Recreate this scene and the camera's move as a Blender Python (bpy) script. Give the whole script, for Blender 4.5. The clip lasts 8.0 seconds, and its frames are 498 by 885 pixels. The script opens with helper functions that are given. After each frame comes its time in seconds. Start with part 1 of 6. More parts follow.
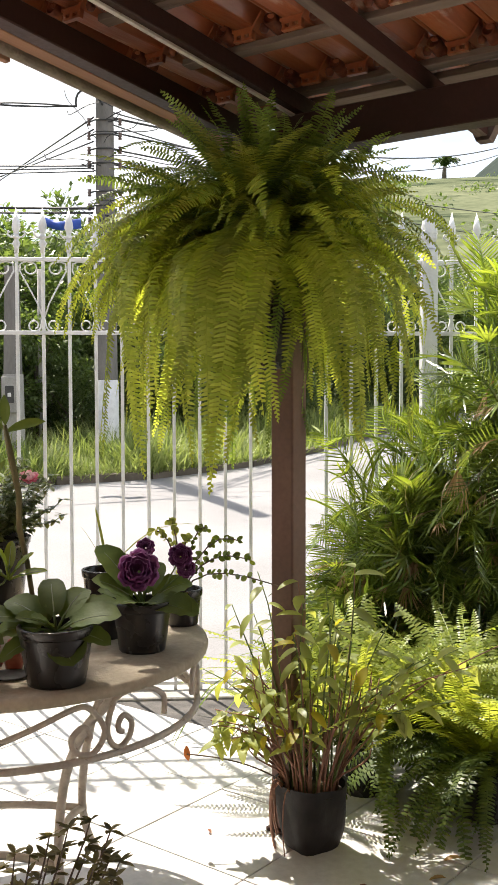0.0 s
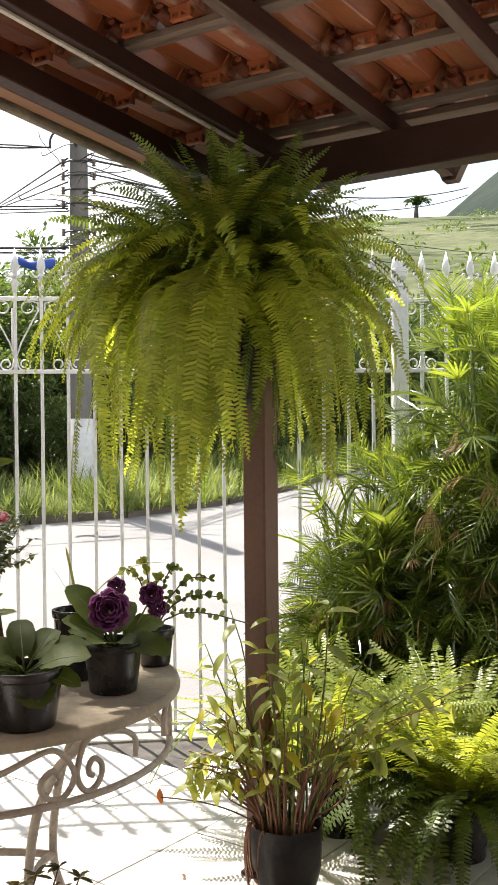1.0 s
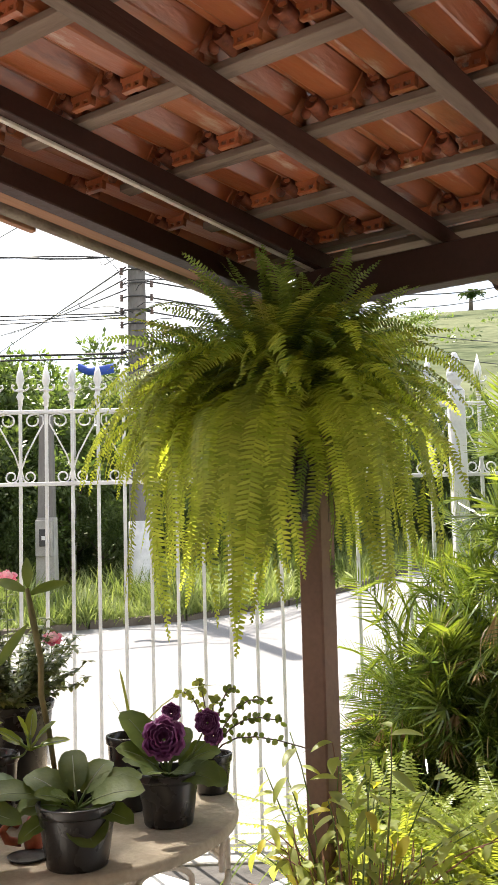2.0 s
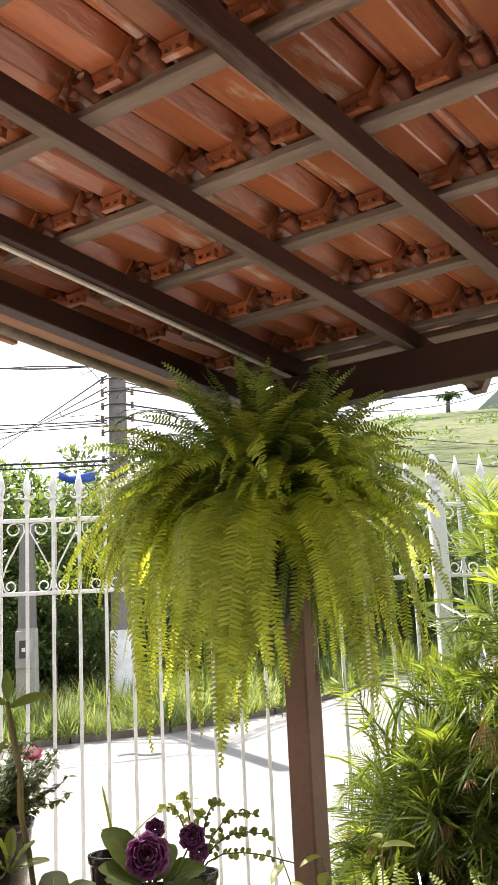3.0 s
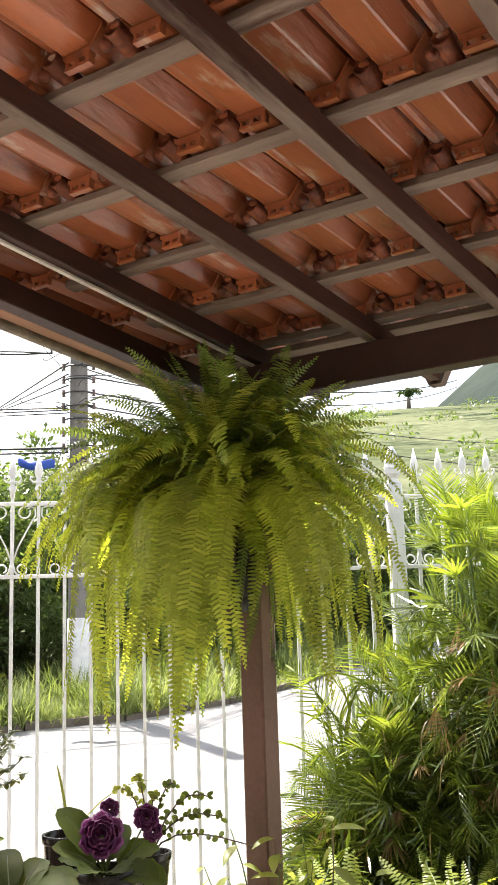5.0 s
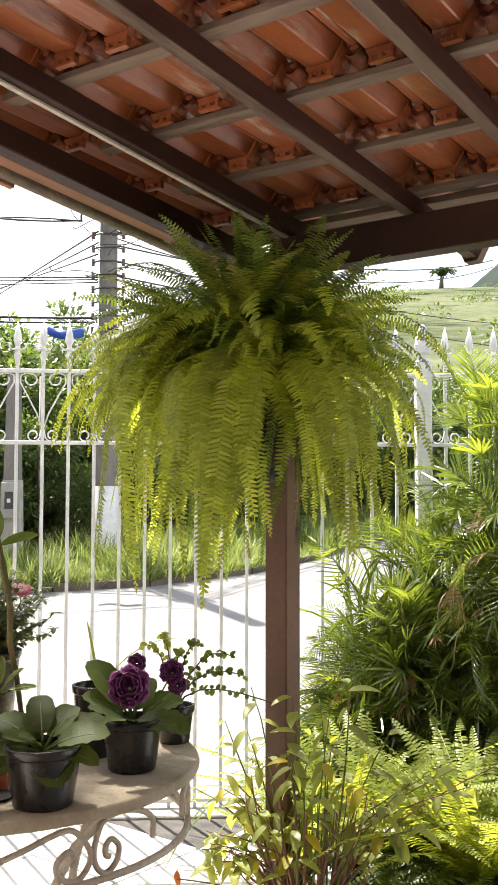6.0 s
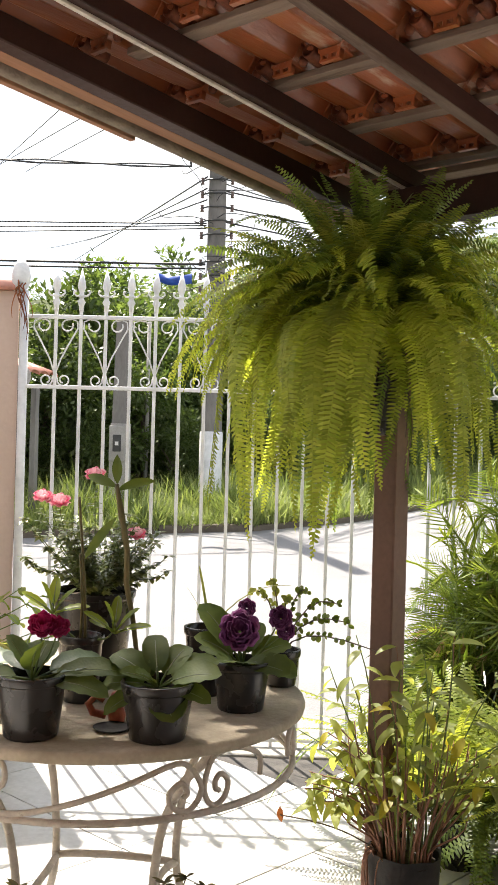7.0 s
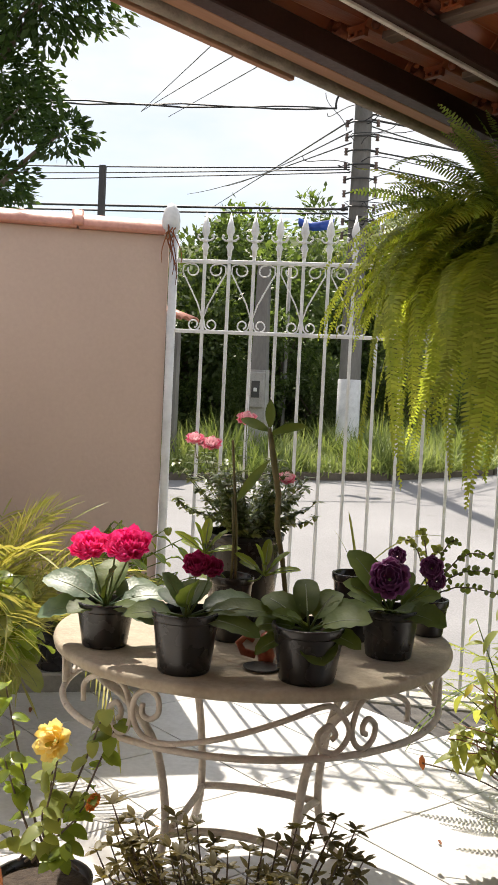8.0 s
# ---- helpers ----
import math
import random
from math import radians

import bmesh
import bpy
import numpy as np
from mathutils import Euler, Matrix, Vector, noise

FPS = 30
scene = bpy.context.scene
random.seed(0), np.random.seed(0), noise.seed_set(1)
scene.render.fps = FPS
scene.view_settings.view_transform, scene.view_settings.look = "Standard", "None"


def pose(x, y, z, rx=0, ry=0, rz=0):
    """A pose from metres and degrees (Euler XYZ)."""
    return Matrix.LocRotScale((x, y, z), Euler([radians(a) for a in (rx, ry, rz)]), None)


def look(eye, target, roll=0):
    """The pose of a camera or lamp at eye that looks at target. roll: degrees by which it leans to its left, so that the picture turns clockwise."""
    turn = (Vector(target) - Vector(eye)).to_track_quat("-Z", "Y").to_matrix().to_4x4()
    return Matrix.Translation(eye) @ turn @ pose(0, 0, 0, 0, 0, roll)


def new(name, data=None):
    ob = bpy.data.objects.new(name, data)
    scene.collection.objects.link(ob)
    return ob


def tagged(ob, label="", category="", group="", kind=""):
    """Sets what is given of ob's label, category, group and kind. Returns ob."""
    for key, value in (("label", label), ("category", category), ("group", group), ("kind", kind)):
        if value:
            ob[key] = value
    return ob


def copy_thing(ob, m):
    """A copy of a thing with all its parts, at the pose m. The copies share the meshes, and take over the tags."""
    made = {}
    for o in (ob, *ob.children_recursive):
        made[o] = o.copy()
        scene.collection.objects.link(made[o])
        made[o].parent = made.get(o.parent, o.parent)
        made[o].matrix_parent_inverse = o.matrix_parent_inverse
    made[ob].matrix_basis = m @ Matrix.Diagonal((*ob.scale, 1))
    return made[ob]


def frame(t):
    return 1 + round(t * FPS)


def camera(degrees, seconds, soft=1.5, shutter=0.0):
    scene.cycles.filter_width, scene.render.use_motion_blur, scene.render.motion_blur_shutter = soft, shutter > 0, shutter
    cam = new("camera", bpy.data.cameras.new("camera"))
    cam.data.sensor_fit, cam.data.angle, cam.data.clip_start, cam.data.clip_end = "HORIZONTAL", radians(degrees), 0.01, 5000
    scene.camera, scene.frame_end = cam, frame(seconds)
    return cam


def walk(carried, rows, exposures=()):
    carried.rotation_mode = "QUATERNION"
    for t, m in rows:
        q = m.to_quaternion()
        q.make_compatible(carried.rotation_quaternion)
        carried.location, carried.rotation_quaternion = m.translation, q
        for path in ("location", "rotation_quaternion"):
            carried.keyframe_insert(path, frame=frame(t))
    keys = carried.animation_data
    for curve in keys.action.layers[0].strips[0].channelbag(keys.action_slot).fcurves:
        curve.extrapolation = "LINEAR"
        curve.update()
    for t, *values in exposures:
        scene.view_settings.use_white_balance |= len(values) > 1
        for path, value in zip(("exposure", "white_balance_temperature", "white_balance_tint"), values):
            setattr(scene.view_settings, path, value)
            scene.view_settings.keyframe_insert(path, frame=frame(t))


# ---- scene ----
# ---------------- camera ----------------
cam = camera(28.0, 8.0, soft=1.25)
ROWS = [
    (0.0, -0.010, 0.019, 1.566, 0.00, -2.71, 0.12),
    (0.3, -0.010, 0.022, 1.558, 0.11, -3.42, -0.16),
    (0.5, -0.010, 0.024, 1.553, 0.45, -3.23, 0.34),
    (0.7, -0.003, 0.023, 1.558, -0.10, -2.77, 0.65),
    (1.0, 0.007, 0.021, 1.566, -1.36, -0.57, 0.54),
    (1.2, 0.012, 0.036, 1.583, -1.53, 0.41, 0.90),
    (1.5, 0.020, 0.059, 1.608, -1.98, 2.23, 1.30),
    (1.7, 0.021, 0.061, 1.618, -1.10, 4.52, 1.73),
    (1.8, 0.021, 0.062, 1.623, 0.04, 5.67, 1.88),
    (1.9, 0.022, 0.062, 1.629, 1.12, 5.88, 1.53),
    (2.0, 0.022, 0.063, 1.634, 2.06, 4.93, 1.44),
    (2.1, 0.022, 0.060, 1.634, 1.90, 5.41, 2.03),
    (2.2, 0.023, 0.058, 1.633, 1.45, 6.50, 2.79),
    (3.3, 0.027, 0.032, 1.631, 1.02, 11.48, 2.68),
    (3.5, 0.028, 0.027, 1.630, 0.90, 11.91, 3.23),
    (4.0, 0.032, 0.022, 1.627, 0.62, 12.38, 3.36),
    (4.2, 0.030, 0.021, 1.624, -0.07, 12.57, 3.67),
    (5.3, 0.021, 0.013, 1.605, -0.91, 7.84, 0.87),
    (5.5, 0.019, 0.012, 1.602, -0.17, 5.84, 0.33),
    (5.7, 0.017, 0.006, 1.599, 0.12, 4.78, -0.23),
    (6.0, 0.013, -0.004, 1.595, 0.04, 3.28, -0.11),
    (6.2, 0.013, -0.019, 1.599, 0.14, 3.23, -0.05),
    (6.5, 0.013, -0.041, 1.604, 1.53, 1.83, -0.11),
    (6.7, 0.001, -0.045, 1.606, 2.89, 0.99, -1.21),
    (7.0, -0.017, -0.050, 1.610, 5.83, 0.12, -1.55),
    (7.2, -0.027, -0.052, 1.607, 7.23, -0.45, -1.40),
    (7.5, -0.041, -0.056, 1.603, 9.55, -1.49, -1.35),
    (7.8, -0.063, -0.052, 1.602, 12.06, -2.71, -2.33),
    (8.0, -0.078, -0.049, 1.601, 13.48, -3.15, -2.71),
]
EXPOSURES = [(0.0, 0.73), (1.0, 0.78), (2.0, 1.00), (3.5, 1.22), (4.0, 1.24), (5.5, 1.19), (6.5, 1.00), (7.5, 0.62), (8.0, 0.32)]
walk(cam, [(t, pose(x, y, z, 90 + pitch, roll, yaw)) for t, x, y, z, yaw, pitch, roll in ROWS], EXPOSURES)

# ---------------- light ----------------
SUN_EL, SUN_AZ = radians(59.5), radians(29)   # azimuth counted from +y towards -x
sun_way = Vector((-math.sin(SUN_AZ) * math.cos(SUN_EL), math.cos(SUN_AZ) * math.cos(SUN_EL), math.sin(SUN_EL)))
sun = new("sun", bpy.data.lights.new("sun", "SUN"))
sun.data.energy, sun.data.angle, sun.data.color = 6.5, radians(0.55), (1.0, 0.91, 0.79)
sun.matrix_world = look(sun_way * 50, (0, 0, 0))
world = bpy.data.worlds.new("daylight")
scene.world = world
world.use_nodes = True
wn, wl = world.node_tree.nodes, world.node_tree.links
wn.clear()
sky = wn.new("ShaderNodeTexSky")
sky.sky_type, sky.sun_disc, sky.sun_elevation, sky.sun_rotation = "NISHITA", False, SUN_EL, -SUN_AZ
sky.dust_density = 2.0
wtc, wnoise, wramp = wn.new("ShaderNodeTexCoord"), wn.new("ShaderNodeTexNoise"), wn.new("ShaderNodeValToRGB")
wmap = wn.new("ShaderNodeMapping")
wmap.inputs["Scale"].default_value = (1.0, 1.0, 2.6)
wnoise.inputs["Scale"].default_value, wnoise.inputs["Detail"].default_value = 3.2, 6
wramp.color_ramp.elements[0].position, wramp.color_ramp.elements[1].position = 0.34, 0.56
skyb, cloudb, wout, wmix = wn.new("ShaderNodeBackground"), wn.new("ShaderNodeBackground"), wn.new("ShaderNodeOutputWorld"), wn.new("ShaderNodeMixShader")
skyb.inputs["Strength"].default_value = 0.13
cloudb.inputs["Color"].default_value, cloudb.inputs["Strength"].default_value = (0.97, 0.98, 1.0, 1), 0.85
wl.new(wtc.outputs["Generated"], wmap.inputs["Vector"])
wl.new(wmap.outputs["Vector"], wnoise.inputs["Vector"])
wl.new(wnoise.outputs["Fac"], wramp.inputs["Fac"])
wl.new(sky.outputs["Color"], skyb.inputs["Color"])
wl.new(wramp.outputs["Color"], wmix.inputs["Fac"])
wl.new(skyb.outputs["Background"], wmix.inputs[1])
wl.new(cloudb.outputs["Background"], wmix.inputs[2])
wl.new(wmix.outputs["Shader"], wout.inputs["Surface"])


# ---------------- materials ----------------
def surface(name, low, high, scale=6.0, rough=0.7, bump=0.2, fine=60.0, metal=0.0, stain=None, stain_scale=2.0, stain_cut=0.6, vary=0.0, stretch=(1, 1, 1), coat=0.0, grit=0.35, soot=None, soot_scale=3.0, soot_cut=0.6, gloss=0.5):
    """A mottled surface: two tones mixed by noise, fine relief, stains of their own shape."""
    m = bpy.data.materials.new(name)
    m.use_nodes = True
    n, l = m.node_tree.nodes, m.node_tree.links
    b = n["Principled BSDF"]
    tc, mp = n.new("ShaderNodeTexCoord"), n.new("ShaderNodeMapping")
    mp.inputs["Scale"].default_value = stretch
    l.new(tc.outputs["Object"], mp.inputs["Vector"])
    big, small = n.new("ShaderNodeTexNoise"), n.new("ShaderNodeTexNoise")
    big.inputs["Scale"].default_value, big.inputs["Detail"].default_value = scale, 5
    small.inputs["Scale"].default_value, small.inputs["Detail"].default_value = fine, 4
    info = n.new("ShaderNodeObjectInfo")
    off = n.new("ShaderNodeVectorMath")
    off.operation = "ADD"
    spread = n.new("ShaderNodeMath")
    spread.operation, spread.inputs[1].default_value = "MULTIPLY", 17.0
    l.new(info.outputs["Random"], spread.inputs[0])
    l.new(mp.outputs["Vector"], off.inputs[0])
    l.new(spread.outputs[0], off.inputs[1])
    for t in (big, small):
        l.new(off.outputs["Vector"], t.inputs["Vector"])
    mix = n.new("ShaderNodeMix")
    mix.data_type = "RGBA"
    mix.inputs["A"].default_value, mix.inputs["B"].default_value = (*low, 1), (*high, 1)
    ramp = n.new("ShaderNodeMapRange")
    ramp.inputs["From Min"].default_value, ramp.inputs["From Max"].default_value = 0.33, 0.67
    l.new(big.outputs["Fac"], ramp.inputs["Value"])
    l.new(ramp.outputs["Result"], mix.inputs["Factor"])
    col = mix.outputs["Result"]
    grain = n.new("ShaderNodeMix")
    grain.data_type, grain.blend_type = "RGBA", "OVERLAY"
    grain.inputs["Factor"].default_value = grit
    l.new(col, grain.inputs["A"])
    l.new(small.outputs["Color"], grain.inputs["B"])
    bw = n.new("ShaderNodeRGBToBW")
    l.new(small.outputs["Color"], bw.inputs["Color"])
    l.new(bw.outputs["Val"], grain.inputs["B"])
    col = grain.outputs["Result"]
    for stain, stain_scale, stain_cut in ((soot, soot_scale, soot_cut), (stain, stain_scale, stain_cut)):
        if not stain:
            continue
        st, cut, sm = n.new("ShaderNodeTexNoise"), n.new("ShaderNodeMapRange"), n.new("ShaderNodeMix")
        st.inputs["Scale"].default_value, st.inputs["Detail"].default_value = stain_scale, 8
        st.inputs["Roughness"].default_value = 0.65
        l.new(off.outputs["Vector"], st.inputs["Vector"])
        cut.inputs["From Min"].default_value, cut.inputs["From Max"].default_value = stain_cut, stain_cut + 0.12
        l.new(st.outputs["Fac"], cut.inputs["Value"])
        sm.data_type = "RGBA"
        l.new(cut.outputs["Result"], sm.inputs["Factor"])
        l.new(col, sm.inputs["A"])
        sm.inputs["B"].default_value = (*stain, 1)
        col = sm.outputs["Result"]
    if vary:
        hsv, amt = n.new("ShaderNodeHueSaturation"), n.new("ShaderNodeMapRange")
        amt.inputs["To Min"].default_value, amt.inputs["To Max"].default_value = 1 - vary, 1 + vary
        l.new(info.outputs["Random"], amt.inputs["Value"])
        l.new(amt.outputs["Result"], hsv.inputs["Value"])
        l.new(col, hsv.inputs["Color"])
        col = hsv.outputs["Color"]
    l.new(col, b.inputs["Base Color"])
    b.inputs["Metallic"].default_value = metal
    b.inputs["Coat Weight"].default_value = coat
    b.inputs["Specular IOR Level"].default_value = gloss
    rr = n.new("ShaderNodeMapRange")
    rr.inputs["To Min"].default_value, rr.inputs["To Max"].default_value = max(0.05, rough - 0.12), min(1, rough + 0.12)
    l.new(small.outputs["Fac"], rr.inputs["Value"])
    l.new(rr.outputs["Result"], b.inputs["Roughness"])
    if bump:
        bp = n.new("ShaderNodeBump")
        bp.inputs["Strength"].default_value, bp.inputs["Distance"].default_value = bump, 0.01
        l.new(small.outputs["Fac"], bp.inputs["Height"])
        l.new(bp.outputs["Normal"], b.inputs["Normal"])
    return m


def foliage(name, low, high, glow=0.5, rough=0.45, scale=9.0, vary=0.25, tint=(1.5, 1.35, 0.5), gloss=0.35, quilt=0.0):
    """A leaf: gloss on top, light that comes through from behind, tone that changes from leaf to leaf."""
    m = bpy.data.materials.new(name)
    m.use_nodes = True
    n, l = m.node_tree.nodes, m.node_tree.links
    b, out = n["Principled BSDF"], n["Material Output"]
    tc, noi, geo, info = n.new("ShaderNodeTexCoord"), n.new("ShaderNodeTexNoise"), n.new("ShaderNodeNewGeometry"), n.new("ShaderNodeObjectInfo")
    noi.inputs["Scale"].default_value, noi.inputs["Detail"].default_value = scale, 3
    l.new(tc.outputs["Object"], noi.inputs["Vector"])
    add = n.new("ShaderNodeMath")
    add.operation = "ADD"
    l.new(noi.outputs["Fac"], add.inputs[0])
    half = n.new("ShaderNodeMath")
    half.operation, half.inputs[1].default_value = "MULTIPLY_ADD", 0.5
    half.inputs[2].default_value = -0.25
    l.new(geo.outputs["Random Per Island"], half.inputs[0])
    l.new(half.outputs[0], add.inputs[1])
    mix = n.new("ShaderNodeMix")
    mix.data_type = "RGBA"
    mix.inputs["A"].default_value, mix.inputs["B"].default_value = (*low, 1), (*high, 1)
    mr = n.new("ShaderNodeMapRange")
    mr.inputs["From Min"].default_value, mr.inputs["From Max"].default_value = 0.25, 0.75
    l.new(add.outputs[0], mr.inputs["Value"])
    l.new(mr.outputs["Result"], mix.inputs["Factor"])
    hsv, amt = n.new("ShaderNodeHueSaturation"), n.new("ShaderNodeMapRange")
    amt.inputs["To Min"].default_value, amt.inputs["To Max"].default_value = 1 - vary, 1 + vary
    l.new(info.outputs["Random"], amt.inputs["Value"])
    l.new(amt.outputs["Result"], hsv.inputs["Value"])
    l.new(mix.outputs["Result"], hsv.inputs["Color"])
    l.new(hsv.outputs["Color"], b.inputs["Base Color"])
    b.inputs["Roughness"].default_value = rough
    b.inputs["Specular IOR Level"].default_value = gloss
    if quilt:
        cell, bp = n.new("ShaderNodeTexVoronoi"), n.new("ShaderNodeBump")
        cell.inputs["Scale"].default_value = quilt
        bp.inputs["Strength"].default_value, bp.inputs["Distance"].default_value = 0.12, 0.004
        bp.invert = True
        l.new(tc.outputs["Object"], cell.inputs["Vector"])
        l.new(cell.outputs["Distance"], bp.inputs["Height"])
        l.new(bp.outputs["Normal"], b.inputs["Normal"])
    tr, ms, tm = n.new("ShaderNodeBsdfTranslucent"), n.new("ShaderNodeMixShader"), n.new("ShaderNodeMix")
    tm.data_type, tm.blend_type = "RGBA", "MULTIPLY"
    tm.inputs["Factor"].default_value = 1.0
    l.new(hsv.outputs["Color"], tm.inputs["A"])
    tm.inputs["B"].default_value = (*tint, 1)
    tm.clamp_result = False
    l.new(tm.outputs["Result"], tr.inputs["Color"])
    ms.inputs["Fac"].default_value = glow
    l.new(b.outputs["BSDF"], ms.inputs[1])
    l.new(tr.outputs["BSDF"], ms.inputs[2])
    l.new(ms.outputs["Shader"], out.inputs["Surface"])
    return m


M_TILE = surface("floor_tile_glaze", (0.51, 0.50, 0.49), (0.61, 0.60, 0.59), 3, 0.35, 0.05, 40, stain=(0.42, 0.39, 0.35), stain_scale=3.5, stain_cut=0.64, vary=0.04, soot=(0.30, 0.27, 0.24), soot_scale=28, soot_cut=0.70)
M_GROUT = surface("grout", (0.045, 0.042, 0.04), (0.10, 0.092, 0.085), 8, 0.9, 0.3)
M_CONC = surface("concrete", (0.30, 0.29, 0.27), (0.44, 0.42, 0.39), 3, 0.9, 0.4, 50, stain=(0.16, 0.15, 0.13), stain_scale=2.2, stain_cut=0.6)
M_ROAD = surface("worn_asphalt", (0.205, 0.202, 0.208), (0.270, 0.266, 0.274), 0.7, 0.9, 0.4, 70, stain=(0.13, 0.125, 0.12), stain_scale=0.6, stain_cut=0.62)
M_KERB = surface("kerb_stone", (0.07, 0.056, 0.042), (0.16, 0.135, 0.105), 3, 0.9, 0.4, 40)
M_EARTH = surface("grassy_earth", (0.05, 0.07, 0.02), (0.10, 0.11, 0.04), 1.5, 0.95, 0.4, 12)
M_HILL = surface("pasture", (0.085, 0.102, 0.060), (0.165, 0.178, 0.110), 0.06, 0.95, 0.0, 0.9, grit=0.7, gloss=0.0, stain=(0.022, 0.036, 0.022), stain_scale=0.09, stain_cut=0.54)
# Greyed green: a little distance haze is put into the ridge's base colour.
M_RIDGEF = surface("far_wooded_ridge", (0.034, 0.046, 0.042), (0.056, 0.068, 0.060), 0.02, 0.95, 0.0, 0.2, gloss=0.0)
M_PLASTER = surface("beige_plaster", (0.51, 0.385, 0.320), (0.57, 0.435, 0.365), 0.9, 0.85, 0.12, 45, stain=(0.45, 0.34, 0.28), stain_scale=1.1, stain_cut=0.60, grit=0.10)
M_HOUSE = surface("house_plaster", (0.55, 0.48, 0.40), (0.62, 0.55, 0.47), 1.3, 0.85, 0.25, 80)
M_RIDGE = surface("glazed_ridge_clay", (0.42, 0.16, 0.11), (0.55, 0.25, 0.18), 5, 0.35, 0.15, 40, stain=(0.30, 0.22, 0.18), stain_scale=6, stain_cut=0.62, coat=0.2)
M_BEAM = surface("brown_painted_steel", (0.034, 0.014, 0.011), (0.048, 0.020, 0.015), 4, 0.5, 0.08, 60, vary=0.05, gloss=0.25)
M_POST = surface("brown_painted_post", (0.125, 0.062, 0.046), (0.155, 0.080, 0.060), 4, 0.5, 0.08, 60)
M_RAFTER = surface("stained_rafter", (0.050, 0.020, 0.015), (0.085, 0.038, 0.028), 3, 0.85, 0.35, 50, stain=(0.10, 0.06, 0.045), stain_scale=4, stain_cut=0.62, stretch=(1, 0.12, 1), gloss=0.12)
M_BATTEN = surface("grey_batten", (0.12, 0.080, 0.060), (0.23, 0.170, 0.135), 7, 0.85, 0.45, 60, stain=(0.065, 0.033, 0.024), stain_scale=9, stain_cut=0.56, stretch=(0.15, 1, 1), vary=0.25, soot=(0.27, 0.205, 0.165), soot_scale=14, soot_cut=0.60, gloss=0.15)
# Worn wood made paler: light bounced off the floor is in its colour.
M_EDGE = surface("worn_lit_edge", (0.11, 0.074, 0.057), (0.21, 0.155, 0.125), 7, 0.85, 0.45, 60, stain=(0.055, 0.026, 0.02), stain_scale=6, stain_cut=0.55, stretch=(1, 0.15, 1), vary=0.2, soot=(0.28, 0.21, 0.17), soot_scale=12, soot_cut=0.58, gloss=0.15)
M_CLAY = surface("terracotta", (0.225, 0.056, 0.020), (0.345, 0.104, 0.040), 5, 0.36, 0.20, 70, stain=(0.48, 0.39, 0.31), stain_scale=9, stain_cut=0.575, vary=0.26, stretch=(1, 0.22, 1), soot=(0.10, 0.026, 0.013), soot_scale=7, soot_cut=0.585, coat=0.10, grit=0.25)
# The tiles' own clay, darkened to stand for shade above the battens.
M_CLAYD = surface("shaded_clay", (0.085, 0.024, 0.013), (0.19, 0.058, 0.028), 30, 0.5, 0.3, 70, stain=(0.20, 0.12, 0.04), stain_scale=26, stain_cut=0.62, vary=0.25, gloss=0.2)
M_FASCIA = surface("fascia_wood", (0.20, 0.085, 0.045), (0.32, 0.16, 0.09), 4, 0.7, 0.3, 50, stretch=(1, 0.1, 1))
M_MORTAR = surface("mortar", (0.17, 0.13, 0.10), (0.27, 0.22, 0.17), 12, 0.95, 0.6, 60)
M_WHITE = surface("white_gate_paint", (0.60, 0.60, 0.61), (0.76, 0.76, 0.77), 9, 0.5, 0.12, 60, stain=(0.35, 0.30, 0.26), stain_scale=14, stain_cut=0.68)
M_POLED = surface("old_pole_concrete", (0.14, 0.133, 0.126), (0.23, 0.217, 0.205), 4, 0.9, 0.3, 50, stretch=(1, 1, 0.3))
M_POLE = surface("pole_concrete", (0.30, 0.29, 0.275), (0.42, 0.405, 0.385), 4, 0.9, 0.3, 50, stain=(0.50, 0.50, 0.49), stain_scale=1.2, stain_cut=0.55)
M_CABLE = surface("cable", (0.02, 0.02, 0.022), (0.035, 0.035, 0.038), 5, 0.6, 0)
M_INSUL = surface("insulator", (0.10, 0.06, 0.05), (0.18, 0.12, 0.10), 8, 0.35, 0)
M_TARP = surface("blue_tarp", (0.012, 0.05, 0.32), (0.02, 0.09, 0.46), 7, 0.45, 0.2, 20)
M_IRON = surface("cream_painted_iron", (0.42, 0.365, 0.31), (0.55, 0.485, 0.42), 14, 0.6, 0.25, 70, stain=(0.15, 0.085, 0.055), stain_scale=26, stain_cut=0.62)
M_TOP = surface("tabletop_stone", (0.33, 0.272, 0.200), (0.44, 0.375, 0.285), 7, 0.75, 0.3, 60, stain=(0.30, 0.235, 0.18), stain_scale=5, stain_cut=0.60)
M_POT = surface("black_plastic_pot", (0.016, 0.014, 0.014), (0.028, 0.024, 0.023), 8, 0.27, 0.0, 11, stain=(0.034, 0.029, 0.026), stain_scale=9, stain_cut=0.72, gloss=0.5, grit=0.1)
M_BAG = surface("black_nursery_bag", (0.014, 0.012, 0.012), (0.028, 0.024, 0.023), 9, 0.6, 0.35, 26, stain=(0.08, 0.065, 0.055), stain_scale=8, stain_cut=0.68, gloss=0.25)
M_SOIL = surface("potting_soil", (0.03, 0.02, 0.014), (0.07, 0.05, 0.035), 30, 0.95, 0.8, 90)
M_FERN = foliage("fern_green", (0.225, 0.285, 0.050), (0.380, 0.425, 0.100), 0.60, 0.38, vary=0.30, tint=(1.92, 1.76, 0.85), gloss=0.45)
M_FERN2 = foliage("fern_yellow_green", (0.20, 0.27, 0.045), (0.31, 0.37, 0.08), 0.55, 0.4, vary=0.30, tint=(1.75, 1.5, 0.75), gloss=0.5)
